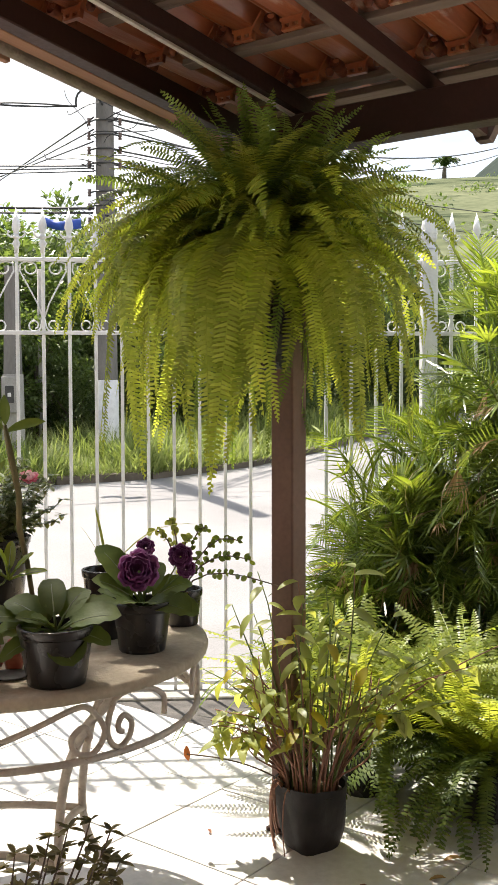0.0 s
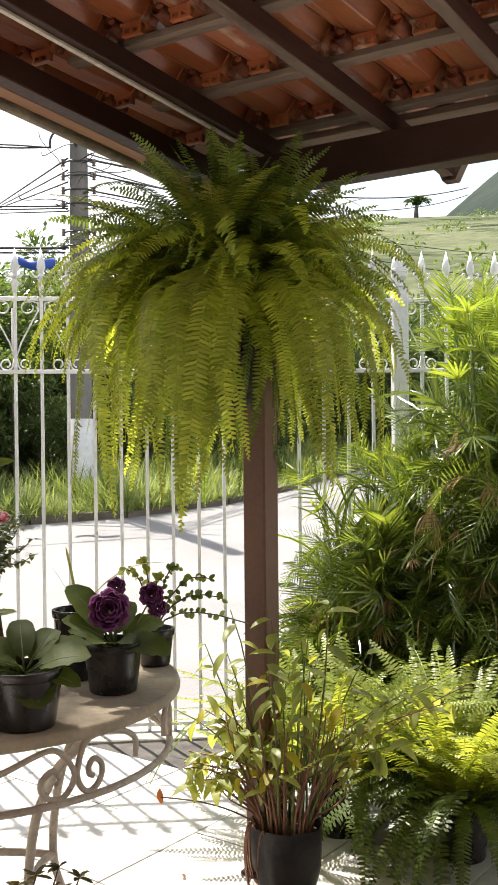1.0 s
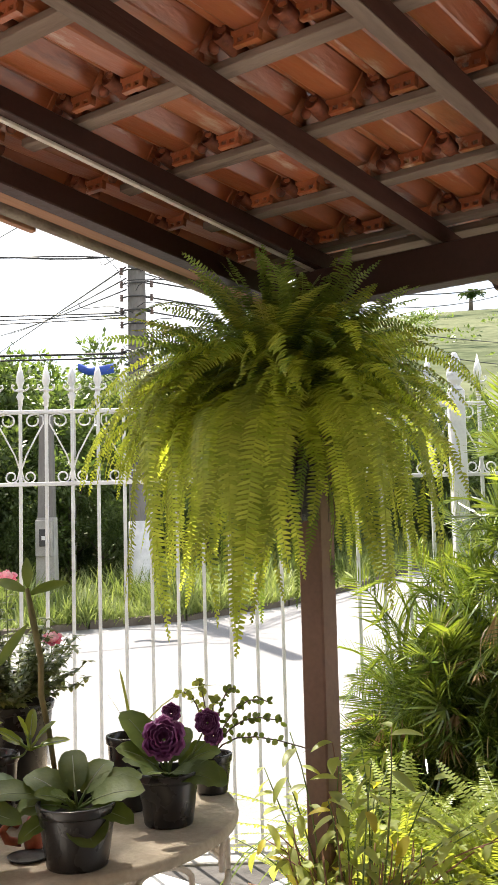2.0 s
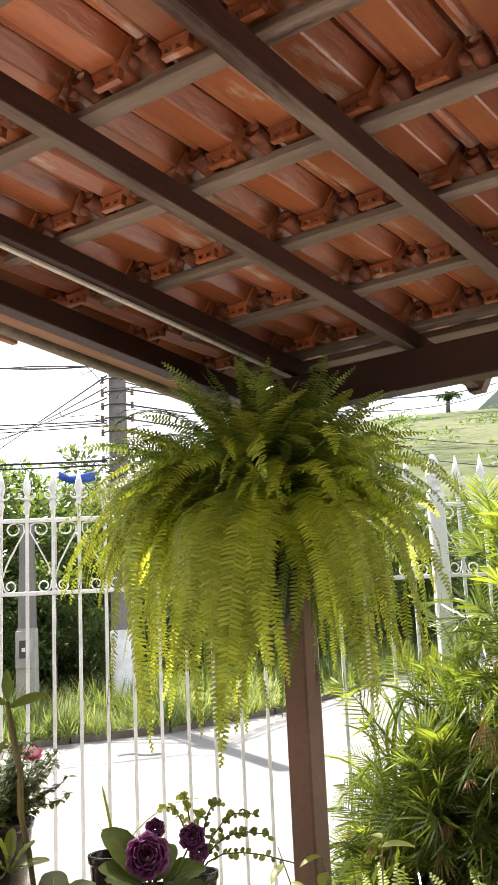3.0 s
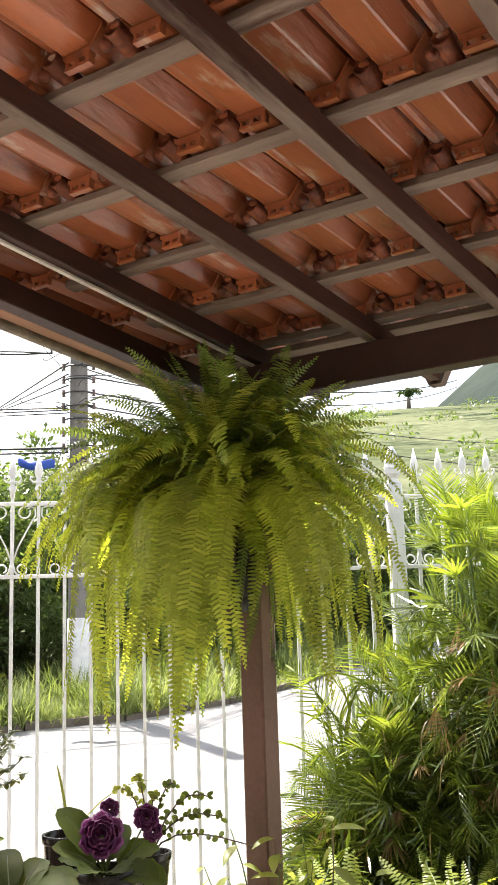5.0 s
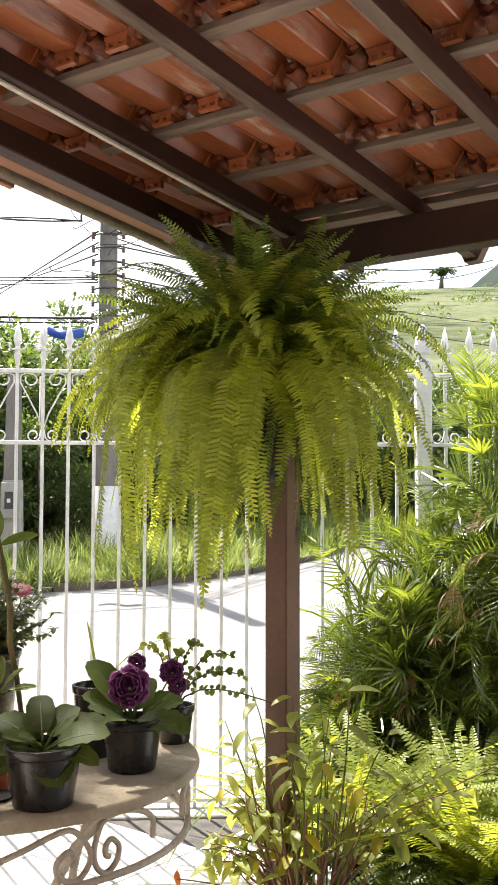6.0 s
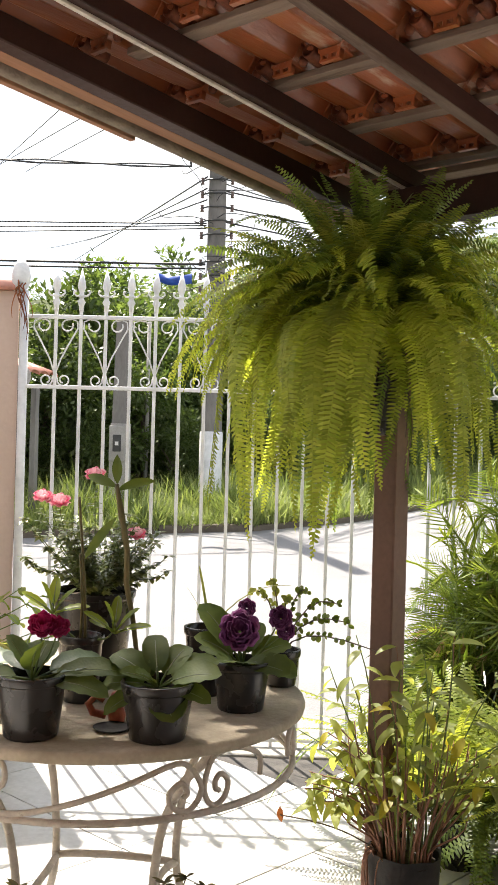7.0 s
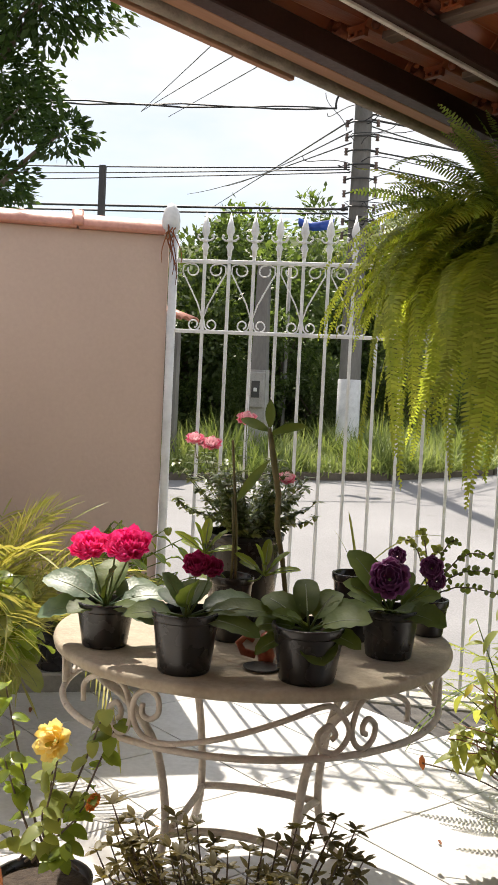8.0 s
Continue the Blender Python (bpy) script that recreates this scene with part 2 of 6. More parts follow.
# Darkened fern green: shade on the low drooping fronds is put into the colour.
M_FERND = foliage("shaded_ground_fern", (0.060, 0.100, 0.024), (0.125, 0.175, 0.042), 0.40, 0.42, vary=0.4, gloss=0.4)
# Darkened copy of M_FERN: the shade in the plant's core is in its colour.
M_FERNC = foliage("shaded_core_fern", (0.112, 0.172, 0.034), (0.210, 0.275, 0.062), 0.48, 0.4, vary=0.36, tint=(1.65, 1.62, 0.80), gloss=0.45)
M_PALM = foliage("palm_green", (0.086, 0.138, 0.033), (0.198, 0.262, 0.070), 0.42, 0.22, vary=0.45, gloss=0.9)
M_PALMY = foliage("palm_bright_green", (0.155, 0.235, 0.032), (0.26, 0.335, 0.075), 0.45, 0.26, vary=0.35, gloss=0.8)
M_DRY = foliage("dry_leaf", (0.22, 0.13, 0.06), (0.36, 0.24, 0.13), 0.3, 0.7)
M_STRAW = foliage("straw_leaf", (0.34, 0.25, 0.14), (0.50, 0.40, 0.25), 0.3, 0.6)
M_WITHER = foliage("withered_leaf", (0.16, 0.05, 0.025), (0.30, 0.11, 0.05), 0.35, 0.6)
M_STEM = surface("pink_brown_stem", (0.20, 0.09, 0.065), (0.30, 0.16, 0.10), 12, 0.7, 0.2)
M_GSTEM = surface("green_stem", (0.09, 0.14, 0.03), (0.16, 0.21, 0.06), 12, 0.6, 0)
M_WOODY = surface("woody_stem", (0.09, 0.06, 0.045), (0.16, 0.12, 0.09), 14, 0.8, 0.3)
M_VINE = foliage("vine_leaf", (0.22, 0.28, 0.095), (0.37, 0.41, 0.19), 0.58, 0.4, vary=0.3)
M_VINEY = foliage("yellowing_leaf", (0.33, 0.32, 0.04), (0.45, 0.38, 0.06), 0.45, 0.5)
M_GLOX = foliage("velvet_leaf", (0.062, 0.098, 0.026), (0.13, 0.175, 0.05), 0.35, 0.5, 14, gloss=0.25, quilt=130)
M_RIB = surface("pale_leaf_rib", (0.16, 0.20, 0.09), (0.24, 0.28, 0.14), 20, 0.6, 0)
M_CANE = surface("orchid_cane", (0.085, 0.075, 0.022), (0.16, 0.13, 0.05), 12, 0.6, 0.2)
M_ROSE = foliage("rose_leaf", (0.125, 0.175, 0.075), (0.28, 0.33, 0.18), 0.35, 0.32, vary=0.3, gloss=0.55)
M_ARECA = foliage("pale_areca", (0.24, 0.265, 0.085), (0.45, 0.43, 0.20), 0.45, 0.35, gloss=0.5)
M_GLOXL = foliage("pale_veined_leaf", (0.060, 0.110, 0.060), (0.135, 0.195, 0.115), 0.22, 0.42, 30, gloss=0.4, quilt=110)
M_MAGENTA = foliage("magenta_petal", (0.78, 0.026, 0.22), (0.92, 0.13, 0.42), 0.35, 0.6, 12, 0.1, (1.2, 0.9, 1.0))
M_MAROON = foliage("maroon_petal", (0.26, 0.010, 0.065), (0.42, 0.030, 0.13), 0.3, 0.6, 12, 0.1, (1.2, 0.9, 1.0))
M_PURPLE = foliage("purple_petal", (0.14, 0.028, 0.12), (0.32, 0.11, 0.29), 0.3, 0.6, 12, 0.1, (1.2, 0.9, 1.0))
M_PINK = foliage("pink_petal", (0.82, 0.10, 0.27), (0.93, 0.72, 0.76), 0.35, 0.6, 12, 0.1, (1.1, 1.0, 1.0))
M_YELLOW = foliage("yellow_petal", (0.88, 0.68, 0.17), (0.92, 0.80, 0.40), 0.6, 0.6, 8, 0.05, (1.15, 1.1, 0.9))
M_ORANGE = foliage("orange_petal", (0.70, 0.22, 0.04), (0.80, 0.36, 0.08), 0.35, 0.6, 8, 0.05, (1.1, 1.0, 0.8))
M_TREE = foliage("tree_leaf", (0.062, 0.098, 0.030), (0.155, 0.205, 0.074), 0.50, 0.42, 2, tint=(1.25, 1.30, 0.62), gloss=0.5)
M_TREED = foliage("dark_tree_leaf", (0.028, 0.058, 0.016), (0.055, 0.10, 0.026), 0.35, 0.45, 2)
M_AZAL = foliage("azalea_leaf", (0.085, 0.075, 0.034), (0.17, 0.145, 0.07), 0.45, 0.45, 6)
M_BARK = surface("bark", (0.09, 0.07, 0.05), (0.17, 0.14, 0.11), 6, 0.9, 0.6, 30)
M_GRASS = foliage("verge_grass", (0.12, 0.165, 0.050), (0.28, 0.315, 0.135), 0.40, 0.5, 0.8, tint=(1.25, 1.3, 0.7))
M_RUST = surface("red_glazed_ornament", (0.30, 0.05, 0.025), (0.45, 0.12, 0.06), 30, 0.35, 0.2, stain=(0.55, 0.45, 0.36), stain_scale=26, stain_cut=0.6)
M_DARKMETAL = surface("dark_metal", (0.03, 0.03, 0.03), (0.05, 0.05, 0.05), 8, 0.5, 0.1)


# ---------------- mesh tools ----------------
class Shape:
    """Vertices and faces gathered piece by piece."""

    def __init__(self):
        self.v, self.f = [], []

    def add(self, verts, faces):
        k = len(self.v)
        self.v += [tuple(p) for p in verts]
        self.f += [tuple(i + k for i in q) for q in faces]
        return self

    def box(self, lo, hi, m=None, ch=0.0):
        """A box with chamfered edges."""
        c = [(lo[i] + hi[i]) / 2 for i in range(3)]
        h = [abs(hi[i] - lo[i]) / 2 for i in range(3)]
        ch = min(ch, min(h) * 0.6)
        b = bmesh.new()
        bmesh.ops.create_cube(b, size=2.0, matrix=Matrix.LocRotScale(c, None, h))
        if ch > 0:
            bmesh.ops.bevel(b, geom=list(b.edges), offset=ch, segments=1, affect="EDGES", profile=0.5)
        return self.take(b, m)

    def take(self, b, m=None):
        b.verts.index_update()
        self.add([(m @ p.co if m else p.co) for p in b.verts], [[p.index for p in f.verts] for f in b.faces])
        b.free()
        return self

    def tube(self, path, radius, sides=8, caps=True, flat=1.0):
        """A round or flattened bar along a path; radius may be a list."""
        path = [Vector(p) for p in path]
        rr = radius if isinstance(radius, (list, tuple)) else [radius] * len(path)
        ref, verts, faces = None, [], []
        for i, p in enumerate(path):
            d = (path[min(i + 1, len(path) - 1)] - path[max(i - 1, 0)])
            d = d.normalized() if d.length > 1e-9 else Vector((0, 0, 1))
            if ref is None:
                ref = d.cross(Vector((0, 0, 1)) if abs(d.z) < 0.9 else Vector((1, 0, 0))).normalized()
            ref = (ref - d * ref.dot(d)).normalized()
            side = d.cross(ref)
            for k in range(sides):
                a = 2 * math.pi * k / sides
                verts.append(p + (ref * math.cos(a) * flat + side * math.sin(a)) * rr[i])
        for i in range(len(path) - 1):
            for k in range(sides):
                faces.append((i * sides + k, i * sides + (k + 1) % sides, (i + 1) * sides + (k + 1) % sides, (i + 1) * sides + k))
        if caps:
            faces += [tuple(range(sides))[::-1], tuple(range((len(path) - 1) * sides, len(path) * sides))]
        return self.add(verts, faces)

    def lathe(self, profile, at=(0, 0, 0), sides=24, m=None):
        """A turned body from (radius, height) pairs; radius 0 closes it."""
        verts, faces, rows = [], [], []
        for r, z in profile:
            if r < 1e-6:
                rows.append([len(verts)])
                verts.append(Vector((0, 0, z)))
            else:
                rows.append(list(range(len(verts), len(verts) + sides)))
                verts += [Vector((r * math.cos(2 * math.pi * k / sides), r * math.sin(2 * math.pi * k / sides), z)) for k in range(sides)]
        for a, b in zip(rows, rows[1:]):
            for k in range(sides):
                q = [a[k % len(a)], a[(k + 1) % len(a)], b[(k + 1) % len(b)], b[k % len(b)]]
                q = list(dict.fromkeys(q))
                if len(q) > 2:
                    faces.append(q)
        at = Vector(at)
        return self.add([(m @ p if m else p) + at for p in verts], faces)

    def leaf(self, base, way, up, length, width, droop=0.3, fold=0.15, n=5, wave=0.0, shape=0.85, full=0.8):
        """An ovate leaf that bends down along its length and folds at its midrib."""
        base, way, up = Vector(base), Vector(way).normalized(), Vector(up)
        side = way.cross(up)
        side = side.normalized() if side.length > 1e-6 else Vector((1, 0, 0))
        up = side.cross(way).normalized()
        verts, faces = [], []
        p, d = base.copy(), way.copy()
        for i in range(n + 1):
            s = i / n
            w = width / 2 * (math.sin(math.pi * min(1, s ** shape * 0.985 + 0.015)) ** full)
            nrm = side.cross(d).normalized()
            lift = nrm * (fold * w)
            ripple = nrm * (wave * w * math.sin(i * 2.4))
            verts += [p - side * w + lift + ripple, p, p + side * w + lift - ripple]
            d = (d - up * (droop / n)).normalized()
            p = p + d * (length / n)
        for i in range(n):
            a = 3 * i
            faces += [(a, a + 1, a + 4, a + 3), (a + 1, a + 2, a + 5, a + 4)]
        return self.add(verts, faces)

    def blade(self, base, way, length, width, droop=0.4, n=3, side=None):
        """A slender leaf blade that tapers to a point."""
        p, d = Vector(base), Vector(way).normalized()
        side = side if side is not None else d.cross(Vector((0, 0, 1)))
        side = side.normalized() if side.length > 1e-6 else Vector((1, 0, 0))
        verts, faces = [], []
        for i in range(n):
            w = width / 2 * (1.0 if i else 0.5) * (1 - 0.35 * i / n)
            verts += [p - side * w, p + side * w]
            d = (d + Vector((0, 0, -droop / n))).normalized()
            p = p + d * (length / n)
        verts.append(p)
        for i in range(n - 1):
            faces.append((2 * i, 2 * i + 1, 2 * i + 3, 2 * i + 2))
        faces.append((2 * n - 2, 2 * n - 1, 2 * n))
        return self.add(verts, faces)

    def mesh(self, name, material, smooth=True):
        me = bpy.data.meshes.new(name)
        me.from_pydata(self.v, [], self.f)
        me.materials.append(material)
        if smooth:
            me.polygons.foreach_set("use_smooth", [True] * len(me.polygons))
        me.update()
        return me


def thing(name, label, category, at=(0, 0, 0), turn=0.0, group="", kind=""):
    """An empty at the thing's base, which holds its parts."""
    ob = new(name)
    ob.empty_display_size = 0.05
    ob.matrix_basis = pose(*at, 0, 0, turn)
    return tagged(ob, label, category, group, kind)


def part(name, shape, material, parent, label="", smooth=True):
    ob = new(name, shape if isinstance(shape, bpy.types.Mesh) else shape.mesh(name, material, smooth))
    ob.parent = parent
    if label:
        ob["label"] = label
    return ob


def single(name, shape, material, label, category, kind="", group="", smooth=True):
    return tagged(new(name, shape.mesh(name, material, smooth)), label, category, group, kind)


def arc_way(az, el):
    return Vector((math.cos(az) * math.cos(el), math.sin(az) * math.cos(el), math.sin(el)))


def bezier(a, b, c, d, n=10):
    a, b, c, d = Vector(a), Vector(b), Vector(c), Vector(d)
    return [a * (1 - t) ** 3 + b * 3 * t * (1 - t) ** 2 + c * 3 * t * t * (1 - t) + d * t ** 3 for t in (i / n for i in range(n + 1))]


def smooth_path(pts, k=4):
    """A smooth line through the given points."""
    pts = [Vector(p) for p in pts]
    out = []
    for i in range(len(pts) - 1):
        a, b, c, d = pts[max(i - 1, 0)], pts[i], pts[i + 1], pts[min(i + 2, len(pts) - 1)]
        for j in range(k):
            t = j / k
            out.append(0.5 * (2 * b + (c - a) * t + (2 * a - 5 * b + 4 * c - d) * t * t + (3 * b - a - 3 * c + d) * t ** 3))
    return out + [pts[-1]]


# ---------------- plan ----------------
# Fence: s runs along it, q across it, away from the porch. Porch: u along the eaves, w towards the eaves, from the corner post.
FA = radians(4.15)
F_S, F_Q, FENCE = Vector((math.cos(FA), math.sin(FA), 0)), Vector((-math.sin(FA), math.cos(FA), 0)), 5.25
PA = radians(-35.6)
P_U, P_W, P_O = Vector((math.cos(PA), math.sin(PA), 0)), Vector((-math.sin(PA), math.cos(PA), 0)), Vector((0.13, 3.55, 0))
PITCH = 0.0867
PORCH = Matrix.Translation(P_O) @ Matrix.Rotation(PA, 4, "Z")
FENCE_M = Matrix.Translation(F_Q * FENCE) @ Matrix.Rotation(FA, 4, "Z")
WALL_A = Vector((-1.80, 5.14, 0))
WALL_WAY = Vector((-0.905, -0.425, 0)).normalized()


def smooth01(x):
    x = min(1.0, max(0.0, x))
    return x * x * (3 - 2 * x)


def land(x, y):
    """The height of the ground: level yard, street that climbs away, hills behind."""
    p = Vector((x, y, 0))
    q = p.dot(F_Q)
    d = p.length
    h = -0.03
    h += 0.08 * max(0.0, min(q, 26.0) - FENCE - 0.15)
    if y > 0 and d > 26:
        ang = math.atan2(x, y)
        lift = 0.155 + 0.085 * smooth01((ang + 0.35) / 0.5)
        h += lift * (min(d, 200) - 26) * smooth01((d - 26) / 40)
        h += (0.03 + 0.185 * smooth01((ang - 0.12) / 0.06) + 0.20 * smooth01((ang - 0.175) / 0.16)) * max(0.0, min(d, 480) - 250)
        h += 1.2 * noise.noise((x * 0.02, y * 0.02, 0)) * smooth01((d - 40) / 60)
    return h


# ---------------- ground, street ----------------
def build_ground():
    s = Shape()
    rings = [0.0, 2, 4, 4.6, 5.1, 5.35, 5.8, 7, 9, 11, 12, 13, 14, 16, 18, 21, 24, 28, 33, 40, 50, 65, 80, 100, 125, 150, 175, 200, 225, 250, 290, 340, 400, 480, 560, 800, 1500, 3000]
    n = 120
    verts = [(0, 0, land(0, 0))]
    for r in rings[1:]:
        for k in range(n):
            a = 2 * math.pi * k / n
            x, y = r * math.sin(a), r * math.cos(a)
            verts.append((x, y, land(x, y) - 0.02))
    faces = [(0, 1 + (k + 1) % n, 1 + k) for k in range(n)]
    for i in range(len(rings) - 2):
        for k in range(n):
            a, b = 1 + i * n, 1 + (i + 1) * n
            faces.append((a + k, a + (k + 1) % n, b + (k + 1) % n, b + k))
    s.add(verts, faces)
    near = single("ground", s, M_EARTH, "grassy earth verge rising to green pasture hills", "ground", "structure")
    near.data.materials.append(M_HILL)
    near.data.materials.append(M_RIDGEF)
    for f in near.data.polygons:
        far = (f.center.x ** 2 + f.center.y ** 2) ** 0.5
        if far > 30:
            f.material_index = 1 if far < 255 else 2


KERB = [(-30, 2.5), (-12, 8.0), (-6, 10.1), (-2.3, 11.8), (-1.2, 12.25), (0.05, 13.3), (1.0, 14.7), (2.6, 17.6), (5.0, 22.5), (9.0, 30.0)]


def build_street():
    rows, shp = 24, Shape()
    verts, faces = [], []
    for x, y in KERB:
        near = F_S * (Vector((x, y, 0)).dot(F_S) * 0.9) + F_Q * (FENCE + 0.10)
        for k in range(rows + 1):
            p = near.lerp(Vector((x, y, 0)), k / rows)
            verts.append((p.x, p.y, land(p.x, p.y) + 0.015))
    for i in range(len(KERB) - 1):
        for k in range(rows):
            a = i * (rows + 1) + k
            faces.append((a, a + rows + 1, a + rows + 2, a + 1))
    shp.add(verts, faces)
    single("road", shp, M_ROAD, "sunlit worn grey asphalt street beyond the white fence", "road", "structure")
    kerb = thing("kerb", "low weathered stone kerb along the grass verge", "kerb", kind="structure")
    for (x0, y0), (x1, y1) in zip(KERB, KERB[1:]):
        a, b = Vector((x0, y0, 0)), Vector((x1, y1, 0))
        count = max(1, int((b - a).length / 0.9)) if -8 < x0 < 6 else 1
        for i in range(count):
            p, q = a.lerp(b, (i + 0.01) / count), a.lerp(b, (i + 0.99) / count)
            side = Vector((-(q - p).y, (q - p).x, 0)).normalized() * 0.13
            top = 0.09 + random.uniform(-0.02, 0.02)
            k = Shape()
            corners = [p, q, q + side, p + side]
            vs = [(c.x, c.y, land(c.x, c.y) - 0.06) for c in corners] + [(c.x, c.y, land(c.x, c.y) + top) for c in corners]
            k.add(vs, [(0, 1, 5, 4), (1, 2, 6, 5), (2, 3, 7, 6), (3, 0, 4, 7), (4, 5, 6, 7)])
            part("kerb_stone", k, M_KERB, kerb, smooth=False)


# ---------------- floor of the porch ----------------
TA, TP = radians(-38.0), 0.53


def build_floor():
    s = Shape()
    lo = [-7.0, 7.0]
    corners = [F_S * lo[0] + F_Q * (FENCE + 0.02), F_S * lo[1] + F_Q * (FENCE + 0.02), Vector((7, -5, 0)), Vector((-7, -5, 0))]
    vs = [(c.x, c.y, -0.14) for c in corners] + [(c.x, c.y, -0.004) for c in corners]
    s.add(vs, [(4, 5, 6, 7)[::-1], (0, 1, 5, 4), (1, 2, 6, 5), (2, 3, 7, 6), (3, 0, 4, 7)])
    floor = single("floor", s, M_GROUT, "pale ceramic tile floor with dark thin joints", "floor", "structure", smooth=False)
    tile = Shape().box((-TP / 2 + 0.003, -TP / 2 + 0.003, -0.01), (TP / 2 - 0.003, TP / 2 - 0.003, 0.004), ch=0.0015).mesh("tile", M_TILE, False)
    base = Vector((-0.45, 3.50, 0)) + Matrix.Rotation(TA, 3, "Z") @ Vector((TP / 2, TP / 2, 0))
    rest = Shape()
    for i in range(-16, 17):
        for j in range(-16, 17):
            c = base + Matrix.Rotation(TA, 3, "Z") @ Vector((i * TP, j * TP, 0))
            if c.dot(F_Q) > FENCE - 0.22 or abs(c.x) > 6 or c.y < -4.6:
                continue
            m = Matrix.Translation((c.x, c.y, random.uniform(-0.001, 0.0005))) @ Matrix.Rotation(TA, 4, "Z")
            if -2.9 < c.x < 2.2 and c.y > 1.2:
                ob = part("tile", tile, None, floor)
                ob.matrix_basis = m
            else:
                rest.box((-TP / 2 + 0.002, -TP / 2 + 0.002, -0.01), (TP / 2 - 0.002, TP / 2 - 0.002, 0.004), m)
    tagged(part("outer_tiles", rest, M_TILE, floor, smooth=False), kind="stuff")
    edge = Shape().box((-6, FENCE - 0.14, -0.1), (6, FENCE + 0.12, 0.012), Matrix.Rotation(FA, 4, "Z"), 0.006)
    single("fence_footing", edge, M_CONC, "rough concrete footing strip under the white fence", "footing", "structure", smooth=False)


# ---------------- garden wall and house walls ----------------
def build_walls():
    side = Vector((-WALL_WAY.y, WALL_WAY.x, 0)) * -1
    ang = math.degrees(math.atan2(WALL_WAY.y, WALL_WAY.x))
    m = Matrix.Translation(WALL_A) @ Matrix.Rotation(radians(ang), 4, "Z")
    wall = thing("wall_garden", "beige plastered garden wall under a clay ridge cap", "wall", kind="structure")
    part("wall_body", Shape().box((0, -0.15, -0.05), (6.0, 0.0, 2.40), m, 0.006), M_PLASTER, wall, smooth=False)
    part("plinth", Shape().box((0.02, 0.0, -0.02), (6.0, 0.33, 0.10), m, 0.01), M_CONC, wall, smooth=False)
    cap = Shape()
    prof = [(-0.115, 0.0), (-0.115, 0.018), (-0.09, 0.05), (-0.05, 0.078), (0.0, 0.088), (0.05, 0.078), (0.09, 0.05), (0.115, 0.018), (0.115, 0.0)]
    L = 0.46
    vs = [(x, y, z) for x in (0.0, 0.012, L - 0.012, L) for y, z in prof]
    k = len(prof)
    fs = [(i * k + j, i * k + j + 1, (i + 1) * k + j + 1, (i + 1) * k + j) for i in range(3) for j in range(k - 1)]
    fs += [tuple(range(k)), tuple(range(3 * k, 4 * k))[::-1]] + [(i * k, (i + 1) * k, (i + 1) * k + k - 1, i * k + k - 1) for i in range(3)]
    tile = cap.add(vs, fs).mesh("ridge_tile", M_RIDGE, True)
    collar = Shape()
    prof2 = [(y * 1.12, z * 1.12 + 0.012) for y, z in prof]
    vs = [(x, y, z) for x in (-0.03, -0.015, 0.015, 0.03) for y, z in prof2]
    collar = collar.add(vs, fs).mesh("collar", M_RIDGE, True)
    for i in range(12):
        t = part("ridge_tile", tile, None, wall)
        t.matrix_basis = m @ Matrix.Translation((0.03 + i * (L + 0.006), -0.075, 2.401))
        c = part("collar", collar, None, wall)
        c.matrix_basis = m @ Matrix.Translation((0.03 + (i + 1) * (L + 0.006) - 0.003, -0.075, 2.401))
    # Unseen walls, added to close the porch and bounce light.
    for name, lo, hi in (("wall_house_back", (-3.5, -5.2, 0), (5.2, -5.0, 3.4)), ("wall_house_side", (5.0, -5.0, 0), (5.2, 0.3, 3.4))):
        single(name, Shape().box(lo, hi, PORCH, 0.01), M_HOUSE, "plain plastered house wall, added out of view behind the porch", "wall", "structure", smooth=False)


# ---------------- roof ----------------
def roof_matrix(u, w, z):
    """A place on the roof's slope: z is the height over the corner post's line."""
    return PORCH @ Matrix.Translation((u, w, z - PITCH * w)) @ Matrix.Rotation(-math.atan(PITCH), 4, "X")


GAUGE, TILE_W = 0.377, 0.178
BATTENS = [0.014 - GAUGE * i for i in range(13)]


